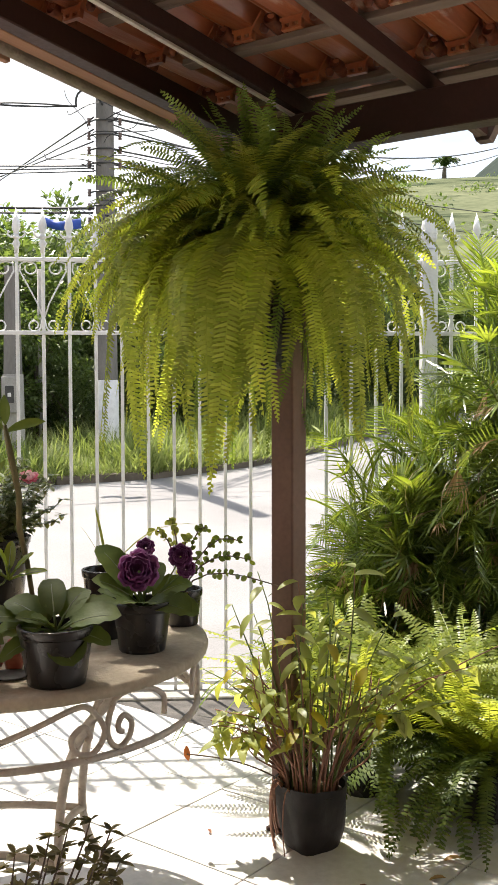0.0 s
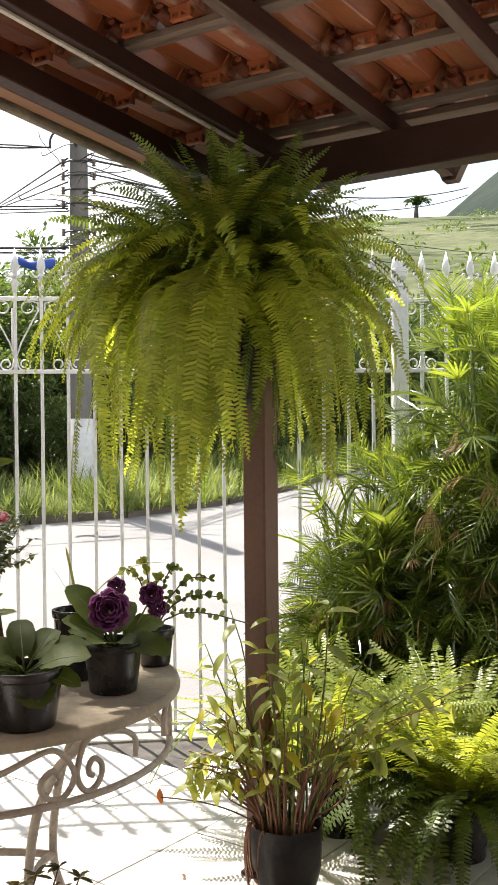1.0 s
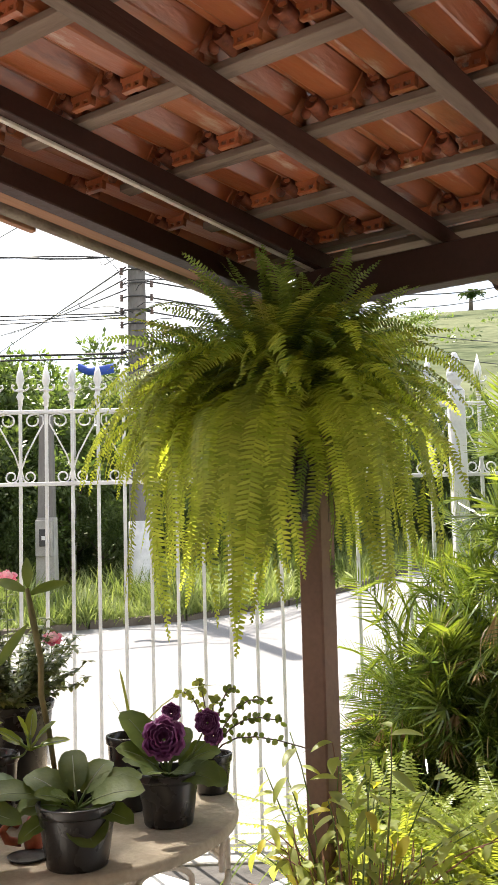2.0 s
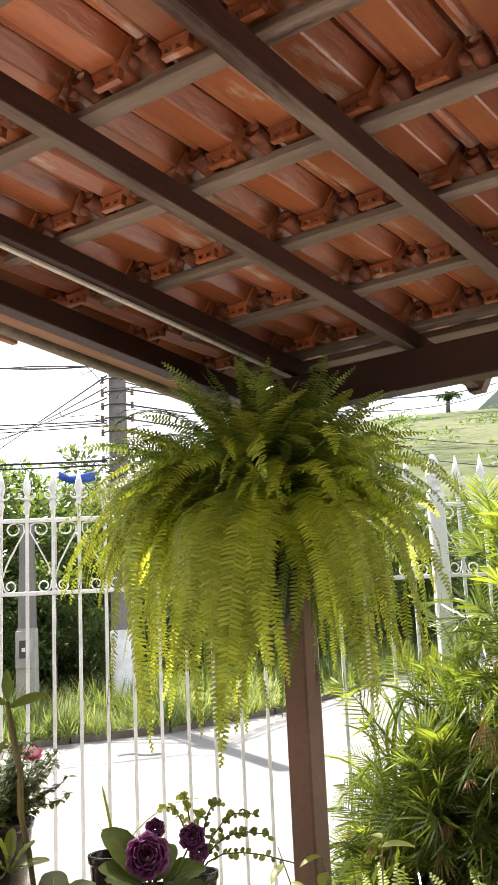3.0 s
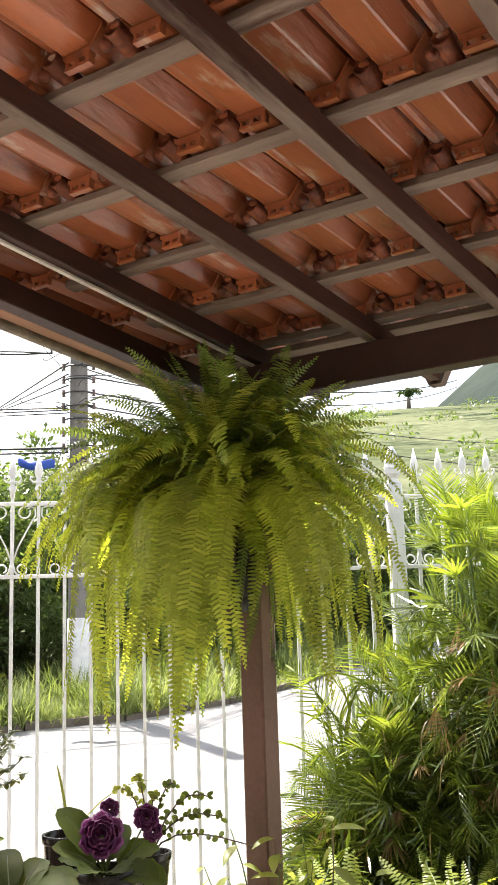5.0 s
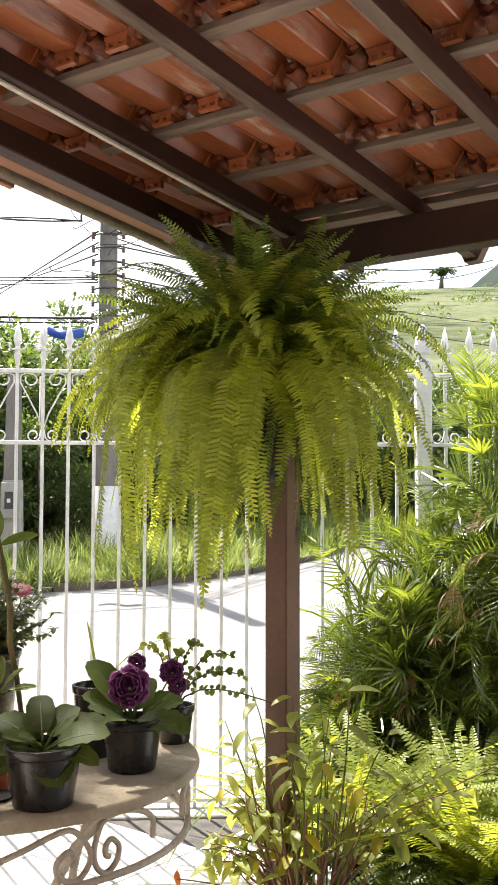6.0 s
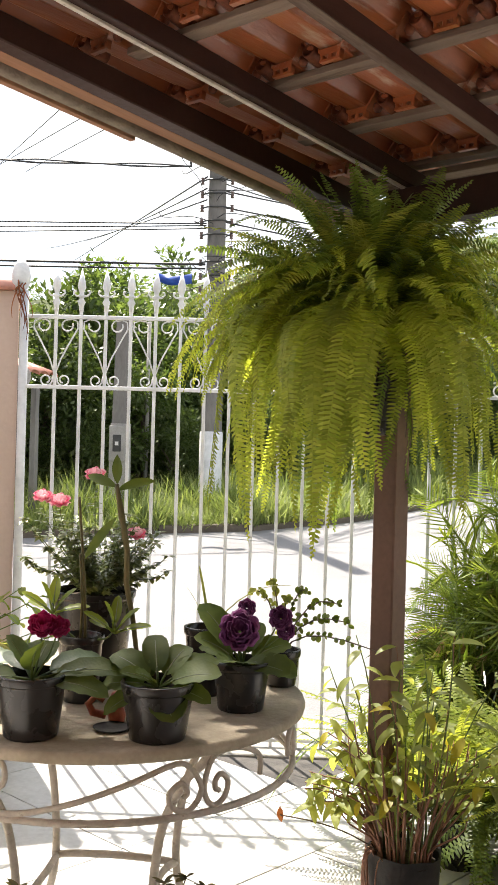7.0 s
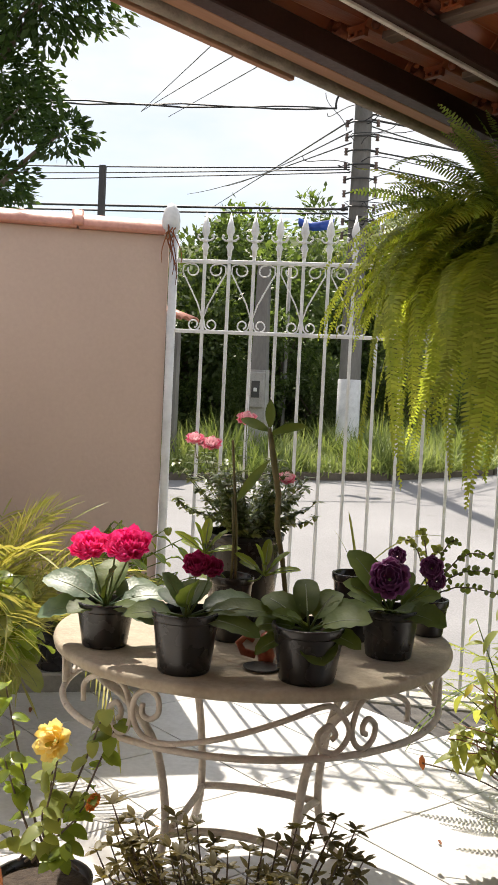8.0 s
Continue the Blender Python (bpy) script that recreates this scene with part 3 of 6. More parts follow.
def clay_tile():
    """A roll-and-pan clay tile: pan, roll open below, head with knob and notched nib."""
    s, t = Shape(), 0.012
    prof = [(0.0, 0.080), (0.002, 0.004), (0.008, 0.0), (0.074, 0.0), (0.079, 0.003), (0.109, 0.046), (0.112, 0.084), (0.119, 0.084)]
    prof += [(0.146 - 0.026 * math.cos(a), 0.060 - 0.038 * math.sin(a)) for a in (math.pi * i / 8 for i in range(1, 8))] + [(0.172, 0.066), (0.174, 0.086), (0.181, 0.086)]
    ys = [(-0.045, 0.0), (0.17, 0.008), (0.382, 0.017)]
    k = len(prof)
    vs = [(x, y, z + dz) for y, dz in ys for x, z in prof] + [(x, y, z + dz + t) for y, dz in ys for x, z in prof]
    o = k * len(ys)
    fs = []
    for i in range(len(ys) - 1):
        for j in range(k - 1):
            a = i * k + j
            fs += [(a, a + 1, a + k + 1, a + k), (o + a, o + a + k, o + a + k + 1, o + a + 1)]
    for j in range(k - 1):
        fs += [(j, o + j, o + j + 1, j + 1), (o - k + j, o - k + j + 1, 2 * o - k + j + 1, 2 * o - k + j)]
    for i in range(len(ys) - 1):
        fs += [(i * k, (i + 1) * k, o + (i + 1) * k, o + i * k), (i * k + k - 1, o + i * k + k - 1, o + (i + 1) * k + k - 1, (i + 1) * k + k - 1)]
    s.add(vs, fs)
    for x0, x1 in ((0.010, 0.022), (0.036, 0.052), (0.066, 0.080)):
        s.box((x0, -0.046, -0.024), (x1, -0.026, 0.002), ch=0.003)
    s.box((0.010, -0.046, -0.008), (0.08, -0.028, 0.001))
    s.box((0.010, -0.046, -0.027), (0.08, -0.030, -0.020))
    return s


def tile_nose():
    """The rounded head of a tile's roll, which shows above the batten."""
    knob = [(0.0, -0.010), (0.012, -0.012), (0.017, -0.020), (0.0195, -0.022), (0.022, -0.020), (0.0232, -0.012), (0.0225, 0.02), (0.022, 0.07)]
    s = Shape().lathe(knob, (0.143, -0.030, 0.018), 14, Matrix.Rotation(radians(-100), 4, "X"))
    s.lathe([(0.0, -0.016), (0.010, -0.014), (0.015, -0.005), (0.013, 0.010), (0.0, 0.016)], (0.120, -0.040, 0.0), 10)
    return s


def build_roof():
    roof = thing("roof", "porch roof of terracotta roll tiles on weathered rafters and battens", "roof", kind="structure")
    raft = Shape().box((-0.020, -4.7, 0.003), (0.020, 0.41, 0.066), ch=0.003).mesh("rafter", M_RAFTER, False)
    # Strip on the underside carries painted bounce light as well as wear.
    under = Shape().box((-0.0195, -4.7, 0.0), (0.0195, 0.405, 0.004), ch=0.001).mesh("bare_edge", M_EDGE, False)
    tail = Shape().add([(x * k, y, z) for y in (0.411, 0.455) for x, k, z in ((-0.055, 1, 0.050), (0.055, 1, 0.050), (0.025, 1, -0.012), (-0.025, 1, -0.012))], [(0, 1, 2, 3), (7, 6, 5, 4), (0, 4, 5, 1), (1, 5, 6, 2), (2, 6, 7, 3), (3, 7, 4, 0)]).mesh("tail", M_EDGE, False)
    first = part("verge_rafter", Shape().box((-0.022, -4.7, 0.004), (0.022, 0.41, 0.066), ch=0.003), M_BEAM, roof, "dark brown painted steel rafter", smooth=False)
    first.matrix_basis = roof_matrix(0.030, 0.10, 2.54)
    part("flange", Shape().box((-0.022, -4.7, -0.005), (-0.006, 0.40, 0.0035), ch=0.001), M_IRON, first, "pale worn steel flange", smooth=False)
    for i in range(1, 11):
        ob = part("rafter", raft, None, roof, "weathered brown rafter with a pale lower edge")
        ob.matrix_basis = roof_matrix(0.030 + 0.4725 * i, 0.10, 2.54)
        part("bare_edge", under, None, ob, "worn grey wood, paled as if lit from the floor")
        part("tail", tail, None, ob, "pale sawn rafter end")
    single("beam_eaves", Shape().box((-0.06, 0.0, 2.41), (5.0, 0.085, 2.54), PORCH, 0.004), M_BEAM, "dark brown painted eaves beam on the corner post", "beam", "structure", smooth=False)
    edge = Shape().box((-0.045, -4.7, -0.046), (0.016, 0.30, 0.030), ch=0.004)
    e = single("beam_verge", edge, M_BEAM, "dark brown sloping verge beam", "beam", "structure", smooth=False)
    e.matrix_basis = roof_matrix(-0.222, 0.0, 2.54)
    for w in BATTENS:
        if w > -3.2:
            b = part("batten", Shape().box((-0.16 + random.uniform(-0.02, 0.02), -0.024, 0.0), (5.0, 0.024, 0.022), ch=0.002), M_BATTEN, roof, smooth=False)
            b.matrix_basis = roof_matrix(0, w, 2.606)
    b = part("eaves_board", Shape().box((-0.60, -0.05, 0.0), (5.0, 0.05, 0.024), ch=0.002), M_BATTEN, roof, smooth=False)
    b.matrix_basis = roof_matrix(0, 0.140, 2.600)
    shape = clay_tile()
    tile = shape.mesh("roof_tile", M_CLAY, False)
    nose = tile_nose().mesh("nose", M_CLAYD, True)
    rest = Shape()
    for i, w in enumerate(BATTENS):
        for j in range(30):
            u = -0.458 + j * TILE_W
            m = roof_matrix(u, w - 0.028, 2.633) @ Matrix.Rotation(radians(random.uniform(-0.7, 0.7)), 4, "Z") @ Matrix.Translation((random.uniform(-0.003, 0.003), random.uniform(-0.006, 0.006), random.uniform(0, 0.003)))
            if u < 2.3 and w > -2.75:
                ob = part("roof_tile", tile, None, roof)
                ob.matrix_basis = m
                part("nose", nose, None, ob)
            else:
                rest.add([m @ Vector(p) for p in shape.v], shape.f)
    tagged(part("inner_roof_tiles", rest, M_CLAY, roof, smooth=False), kind="stuff")
    mort = part("verge_mortar", Shape().box((-0.022, -4.6, 0.0), (0.022, 0.36, 0.075), ch=0.01), M_MORTAR, roof, "rough grey mortar along the verge")
    mort.matrix_basis = roof_matrix(-0.428, 0.0, 2.514)
    f = part("fascia", Shape().box((-0.012, -4.6, 0.0), (0.012, -0.86, 0.10), ch=0.002), M_FASCIA, roof, "red-brown fascia board", smooth=False)
    f.matrix_basis = roof_matrix(-0.463, 0.0, 2.507)
    f = part("verge_board", Shape().box((-0.030, -4.6, 0.0), (0.030, 0.34, 0.016), ch=0.002), M_FASCIA, roof, "brown verge plank", smooth=False)
    f.matrix_basis = roof_matrix(-0.375, 0.0, 2.535)
    post = thing("porch_post", "square brown painted post at the porch corner", "post", P_O, math.degrees(PA), kind="structure")
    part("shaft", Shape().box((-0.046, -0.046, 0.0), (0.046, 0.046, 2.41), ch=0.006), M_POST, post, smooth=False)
    part("foot", Shape().box((-0.06, -0.06, 0.004), (0.06, 0.06, 0.02), ch=0.003), M_BEAM, post, smooth=False)


# ---------------- fence ----------------
def spiral(cx, cz, r, turns, start, hand, n=26, end=0.25):
    """Points of a scroll that winds inwards, in the x-z plane."""
    return [(cx + r * (1 - (1 - end) * i / n) * math.cos(start + hand * turns * 2 * math.pi * i / n), 0, cz + r * (1 - (1 - end) * i / n) * math.sin(start + hand * turns * 2 * math.pi * i / n)) for i in range(n + 1)]


PICKET = 0.1335


def build_fence():
    fence = thing("fence", "white painted wrought iron fence with spear finials and scrolls", "fence", kind="structure")
    zt, zm, top = 2.265, 1.89, 2.53
    bar = Shape().box((-0.0085, -0.0085, 0.0), (0.0085, 0.0085, zt + 0.06), ch=0.002).mesh("picket", M_WHITE, False)
    fin = Shape()
    fin.lathe([(0.0, 0.0), (0.012, 0.002), (0.013, 0.03), (0.022, 0.05), (0.013, 0.066), (0.012, 0.075), (0.020, 0.078), (0.020, 0.088), (0.012, 0.092), (0.013, 0.105), (0.023, 0.13), (0.019, 0.16), (0.0, 0.235)], sides=10)
    for sgn in (-1, 1):
        fin.tube([(sgn * 0.012, 0, 0.082), (sgn * 0.03, 0, 0.084), (sgn * 0.044, 0, 0.098), (sgn * 0.04, 0, 0.112), (sgn * 0.031, 0, 0.108)], 0.0055, 6)
    fin = fin.mesh("finial", M_WHITE, True)
    span = zt - zm
    scroll = Shape()
    for sgn in (-1, 1):
        upper = [(sgn * 0.0, 0, 0.02)] + [(sgn * x, 0, z) for x, _, z in spiral(PICKET * 0.62, span - 0.062, 0.042, 1.25, radians(200), -1, 22, 0.3)]
        line = [(sgn * 0.004, 0, 0.075), (sgn * 0.03, 0, 0.15), (sgn * 0.085, 0, 0.255), (sgn * 0.118, 0, 0.315), (sgn * 0.115, 0, 0.352), (sgn * 0.085, 0, 0.364)]
        line += [(sgn * (0.062 + 0.030 * math.cos(a)), 0, 0.330 + 0.030 * math.sin(a)) for a in (radians(100 + 26 * i) for i in range(12))]
        low = [(sgn * (0.047 + (0.034 - 0.0011 * i) * math.cos(a)), 0, 0.038 + (0.034 - 0.0011 * i) * math.sin(a)) for i, a in enumerate(radians(200 + 26 * i) for i in range(17))]
        scroll.tube(line, 0.0045, 6)
        scroll.tube([(sgn * 0.004, 0, 0.075)] + [(x, y, z) for x, y, z in low], 0.0045, 6)
    scroll = scroll.mesh("scroll", M_WHITE, True)
    first = -1.223
    for i in range(44):
        s = first + PICKET * (i - 0)
        if abs(s - 1.325) < 0.07 or s > 4.4:
            continue
        m = FENCE_M @ Matrix.Translation((s, 0, 0.012))
        p = part("picket", bar, None, fence)
        p.matrix_basis = m
        f = part("finial", fin, None, fence)
        f.matrix_basis = FENCE_M @ Matrix.Translation((s, 0, top - 0.235))
        if i % 2 == 0:
            c = part("scroll", scroll, None, fence)
            c.matrix_basis = FENCE_M @ Matrix.Translation((s, 0, zm))
    for name, z, h in (("top_rail", zt, 0.010), ("middle_rail", zm, 0.010), ("bottom_rail", 0.05, 0.010)):
        for a, b in ((-1.40, 1.29), (1.36, 4.5)):
            part(name, Shape().box((a, -0.013, z - h), (b, 0.013, z + h), FENCE_M, 0.003), M_WHITE, fence, smooth=False)
    gp = part("gate_post", Shape().box((1.285, -0.04, 0.0), (1.365, 0.04, 2.335), FENCE_M, 0.006).lathe([(0.045, 2.335), (0.035, 2.345), (0.026, 2.36), (0.030, 2.37), (0.043, 2.385), (0.043, 2.41), (0.046, 2.412), (0.046, 2.425), (0.043, 2.43), (0.040, 2.46), (0.028, 2.505), (0.012, 2.535), (0.0, 2.54)], FENCE_M @ Vector((1.325, 0, 0)), 16), M_WHITE, fence, "thick square white post with a bud finial", smooth=False)
    tube = Shape().tube([FENCE_M @ Vector((-1.395, 0, z)) for z in (0, 1.2, 2.40)], 0.024, 12)
    tube.lathe([(0.024, 2.40), (0.034, 2.41), (0.048, 2.44), (0.050, 2.48), (0.040, 2.53), (0.018, 2.565), (0.0, 2.57)], FENCE_M @ Vector((-1.415, -0.01, 0)), 16)
    part("end_post", tube, M_WHITE, fence, "white tube post with a rounded knob")


build_ground()
build_street()
build_floor()
build_walls()
build_roof()
build_fence()


# ---------------- plants: builders ----------------
def fern_frond(length, el0, el1, bend, half, material, name, curl=0.0, pitch=0.0175, twist=0.0, ease=0.9, limp=0.0):
    """A fern frond from the origin along +x: the rachis turns from el0 to el1 degrees over the share bend of its length, and carries two rows of blunt oblong pinnae; limp lets the pinnae hang."""
    s = Shape()
    n = int(length / pitch)
    p = Vector((0, 0, 0))
    pts, way = [p.copy()], []
    for i in range(n):
        t = i / n
        d = arc_way(curl * t, radians(el0 + (el1 - el0) * min(1.0, t / bend) ** ease))
        way.append(d)
        p = p + d * (length / n)
        pts.append(p.copy())
    step = max(1, n // 14)
    line = pts[::step] + [pts[-1]]
    s.tube(line, [0.0021 * (1 - 0.7 * i / len(line)) for i in range(len(line))], 4, False)
    last = Vector((0, -1, 0))
    wide = length / n
    for i in range(2, n):
        t = i / n
        w = half * min(1.0, 0.40 + t * 3.2) * (1 - t ** 3.2) ** 0.75 * random.uniform(0.88, 1.08) + 0.003
        side = way[i].cross(Vector((0, 0, 1)))
        side = last.lerp(side.normalized(), min(1.0, side.length * 3)).normalized() if side.length > 1e-4 else last
        last = side
        side = Matrix.Rotation(twist * (0.35 + 0.65 * t), 3, way[i]) @ side
        up = side.cross(way[i]).normalized()
        for sgn in (-1, 1):
            if random.random() < 0.03:
                continue
            out = (side * sgn + way[i] * random.uniform(0.06, 0.30) + up * random.uniform(-0.26, 0.10) - Vector((0, 0, limp * random.uniform(0.5, 1.2)))).normalized()
            q = pts[i] + way[i] * (wide * 0.25 * sgn)
            a, b = way[i] * wide * 0.36, way[i] * wide * 0.34
            mid, end, tip = q + out * (w * 0.55) + up * (w * 0.03), q + out * (w * 0.88) - up * (w * 0.05), q + out * w - up * (w * 0.10) + b * 0.4
            s.add([q - a * 0.8, q + a * 1.15, mid + b, end + b * 0.72, tip, end - b * 0.45, mid - b * 0.85], [(0, 1, 2, 6), (6, 2, 3, 5), (5, 3, 4)])
    return s.mesh(name, material, False)


def palm_frond(length, el, droop, leaf, material, name, pairs=20, width=0.018, start=0.22, limp=0.55):
    """A feather palm frond from the origin along +x."""
    s = Shape()
    n = 14
    p, d = Vector((0, 0, 0)), arc_way(0, el)
    pts, way = [p.copy()], [d.copy()]
    for i in range(n):
        t = i / n
        d = (d + Vector((0, 0, -droop / n * (0.3 + 1.4 * t)))).normalized()
        p = p + d * (length / n)
        pts.append(p.copy())
        way.append(d.copy())
    s.tube(pts, [0.007 * (1 - 0.8 * i / n) for i in range(n + 1)], 5, False)
    for i in range(pairs):
        t = start + (1 - start) * i / pairs
        k = min(n - 1, int(t * n))
        f = t * n - k
        q, w = pts[k].lerp(pts[k + 1], f), way[k]
        side = w.cross(Vector((0, 0, 1)))
        side = side.normalized() if side.length > 0.05 else Vector((0, 1, 0))
        up = side.cross(w).normalized()
        size = leaf * (0.55 + 1.2 * t * (1 - t) * 1.6) * random.uniform(0.85, 1.15)
        for sgn in (-1, 1):
            out = (side * sgn * 0.85 + w * (0.55 + 0.5 * t) + up * 0.28 + Vector((0, 0, random.uniform(-0.12, 0.08)))).normalized()
            s.blade(q, out, size, width, limp, 3, w.lerp(up, 0.35))
    s.blade(pts[-1], way[-1], leaf * 0.7, width, 0.3, 3)
    return s.mesh(name, material, False)


def leaf_cloud(blobs, count, size, seed):
    """Many small folded leaves that fill uneven clumps; blobs: (centre, radii, share)."""
    rnd = random.Random(seed)
    s = Shape()
    total = sum(b[2] for b in blobs)
    for c, r, share in blobs:
        for _ in range(int(count * share / total)):
            z, a = rnd.uniform(-1, 1), rnd.uniform(0, 2 * math.pi)
            k = rnd.uniform(0.35, 1.0) ** 0.6
            h = math.sqrt(1 - z * z)
            wob = 1 + 0.28 * math.sin(a * 3 + c[0] * 5) * math.sin(z * 4 + c[1])
            o = Vector((h * math.cos(a) * r[0], h * math.sin(a) * r[1], z * r[2])) * (k * wob)
            p = Vector(c) + o
            d = (o.normalized() + Vector((rnd.uniform(-1, 1), rnd.uniform(-1, 1), rnd.uniform(-1.0, 0.5)))).normalized()
            side = d.cross(Vector((rnd.uniform(-1, 1), rnd.uniform(-1, 1), 1))).normalized()
            L = size * rnd.uniform(0.6, 1.3)
            s.add([p, p + d * L * 0.5 + side * L * 0.24, p + d * L, p + d * L * 0.5 - side * L * 0.24], [(0, 1, 2), (0, 2, 3)])
    return s


def pot_shape(r0, r1, h, lip=0.010, wall=0.004):
    """A tapered nursery pot with a narrow stepped lip, hollow above its soil."""
    k = h - 0.024
    rk = r0 + (r1 - r0) * 0.96
    return [(0.0, 0.002), (r0 - 0.006, 0.0005), (r0 - 0.002, 0.0), (r0, 0.003), (r0 + 0.001, 0.008), (rk - 0.001, k - 0.006), (rk, k - 0.002), (rk + 0.001, k), (rk + lip * 0.30, k + 0.001), (rk + lip * 0.42, k + 0.003), (r1 + lip * 0.5, h - 0.004), (r1 + lip * 0.45, h - 0.001), (r1 + lip * 0.2, h), (r1 - wall, h), (r1 - wall - 0.001, h - 0.003), (r1 - wall - 0.003, h - 0.03), (0.0, h - 0.034)]


# ---------------- the large hanging fern ----------------
def build_hanging_fern():
    at = Vector((0.045, 3.415, 1.655))
    plant = thing("hanging_fern", "large green hanging fern with drooping yellow-lit fronds on the porch post", "fern", at)
    part("pot", Shape().lathe(pot_shape(0.070, 0.100, 0.20)), M_POT, plant, "black plastic hanging pot")
    part("soil", Shape().lathe([(0.0, 0.37), (0.03, 0.355), (0.058, 0.29), (0.085, 0.18)], sides=20), M_SOIL, plant, "dark fibrous root mound")
    br = Shape().tube([(0.05, 0.10, 0.02), (0.03, 0.02, -0.004), (-0.03, -0.04, -0.006)], 0.006, 6)
    part("bracket", br, M_DARKMETAL, plant, "dark metal bracket")
    rnd = random.Random(5)

    def some(count, lo, hi, el0, el1, bend, half, material, turn=0.5, pitch=0.0135, limp=0.0, ease=1.1):
        return [fern_frond(lo + (hi - lo) * i / (count - 1), el0 + rnd.uniform(-8, 8), el1 + rnd.uniform(-8, 8), bend, half * rnd.uniform(0.88, 1.12), material, "frond", rnd.uniform(-0.5, 0.5), pitch, rnd.uniform(-turn, turn), ease, limp) for i in range(count)]

    # Erect, inner and half the crown and dome fronds carry core shade as colour.
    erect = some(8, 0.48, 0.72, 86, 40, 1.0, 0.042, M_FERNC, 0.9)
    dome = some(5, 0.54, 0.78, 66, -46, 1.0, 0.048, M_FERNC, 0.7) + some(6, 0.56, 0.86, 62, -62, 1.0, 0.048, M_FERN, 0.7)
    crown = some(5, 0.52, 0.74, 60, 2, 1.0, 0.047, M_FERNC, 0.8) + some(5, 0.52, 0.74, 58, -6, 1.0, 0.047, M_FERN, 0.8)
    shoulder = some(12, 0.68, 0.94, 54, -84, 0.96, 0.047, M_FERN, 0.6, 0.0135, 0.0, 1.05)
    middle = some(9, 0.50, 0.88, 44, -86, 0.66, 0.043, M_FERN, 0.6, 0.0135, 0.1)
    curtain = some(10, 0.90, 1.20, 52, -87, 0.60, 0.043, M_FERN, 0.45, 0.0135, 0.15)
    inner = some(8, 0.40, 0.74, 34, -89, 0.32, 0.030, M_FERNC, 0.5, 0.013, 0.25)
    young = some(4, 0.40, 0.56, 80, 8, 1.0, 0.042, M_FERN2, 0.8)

    def put(kinds, az, z, sc, lean=16.0):
        f = part("frond", kinds[rnd.randrange(len(kinds))], None, plant)
        f.matrix_basis = Matrix.Translation((0.055 * math.cos(az) - 0.02, 0.055 * math.sin(az), 0.30 + z)) @ Matrix.Rotation(az, 4, "Z") @ Matrix.Rotation(radians(rnd.uniform(-lean, lean)), 4, "X") @ Matrix.Scale(sc, 4)

    def full(az):
        """How far the plant reaches towards az."""
        return 0.93 - 0.03 * math.cos(az - radians(185))

    def bare(az):
        """The front, where the pot and its old roots show between the fronds."""
        return abs((math.degrees(az) % 360) - 281) < 9

    for kinds, count, z0, z1, s0, s1, open_front in ((erect, 66, 0.02, 0.12, 0.80, 1.06, False), (crown, 96, -0.04, 0.12, 0.82, 1.06, False), (dome, 100, -0.04, 0.12, 0.80, 1.06, False), (shoulder, 140, -0.06, 0.10, 0.82, 1.04, True), (middle, 70, -0.10, 0.05, 0.80, 1.06, True), (curtain, 40, -0.08, 0.04, 0.80, 1.06, True), (inner, 40, -0.12, 0.0, 0.75, 1.10, True), (young, 12, 0.0, 0.06, 0.8, 1.1, False)):
        for i in range(count):
            az = 2.39996 * i + rnd.uniform(-0.5, 0.5)
            if kinds is shoulder and abs((math.degrees(az) % 360) - 275) < 58 and rnd.random() < 0.75:
                continue
            if open_front and bare(az):
                az += 0.5 * (1 if i % 2 else -1)
            put(kinds, az, rnd.uniform(z0, z1), rnd.uniform(s0, s1) * full(az))
    for i in range(52):
        put(dome if i % 3 else crown, radians(rnd.uniform(222, 322)), rnd.uniform(-0.02, 0.13), rnd.uniform(0.72, 0.98))
    for i in range(44):
        put(shoulder, radians(rnd.uniform(135, 228)), rnd.uniform(-0.06, 0.10), rnd.uniform(0.74, 0.90))
    for i in range(20):
        az, L = radians(rnd.uniform(215, 275)), rnd.uniform(0.92, 1.08)
        put(curtain, az, rnd.uniform(-0.04, 0.03), L)
    for i in range(26):
        az = radians(rnd.uniform(225, 330))
        a = Vector((0.085 * math.cos(az), 0.085 * math.sin(az), rnd.uniform(0.20, 0.30)))
        b = a + Vector((rnd.uniform(-0.05, 0.05) + 0.05 * math.cos(az), 0.05 * math.sin(az), -rnd.uniform(0.10, 0.34)))
        part("old_runner", Shape().tube(bezier(a, a + Vector((0.04 * math.cos(az), 0.04 * math.sin(az), 0.03)), b + Vector((rnd.uniform(-0.03, 0.03), 0, 0.10)), b, 7), 0.0016, 4), M_WOODY, plant, "thin brown runner")


# ---------------- the palm clump and the ground ferns ----------------
def palm_fan(blades, length, width, spread, material, name, petiole=0.16):
    """A fan of slender blades at the end of a petiole, from the origin along +x."""
    s = Shape()
    tip = Vector((petiole, 0, petiole * 0.35))
    s.tube([(0, 0, 0), (petiole * 0.5, 0, petiole * 0.22), tip], [0.004, 0.0035, 0.003], 4, False)
    for i in range(blades):
        a = spread * (i / (blades - 1) - 0.5)
        d = Vector((math.cos(a), math.sin(a), random.uniform(0.05, 0.4)))
        s.blade(tip, d, length * (0.72 + 0.28 * math.cos(a)) * random.uniform(0.85, 1.1), width, random.uniform(0.15, 0.8), 3, Vector((-math.sin(a), math.cos(a), random.uniform(-0.5, 0.5))))
    return s.mesh(name, material, False)


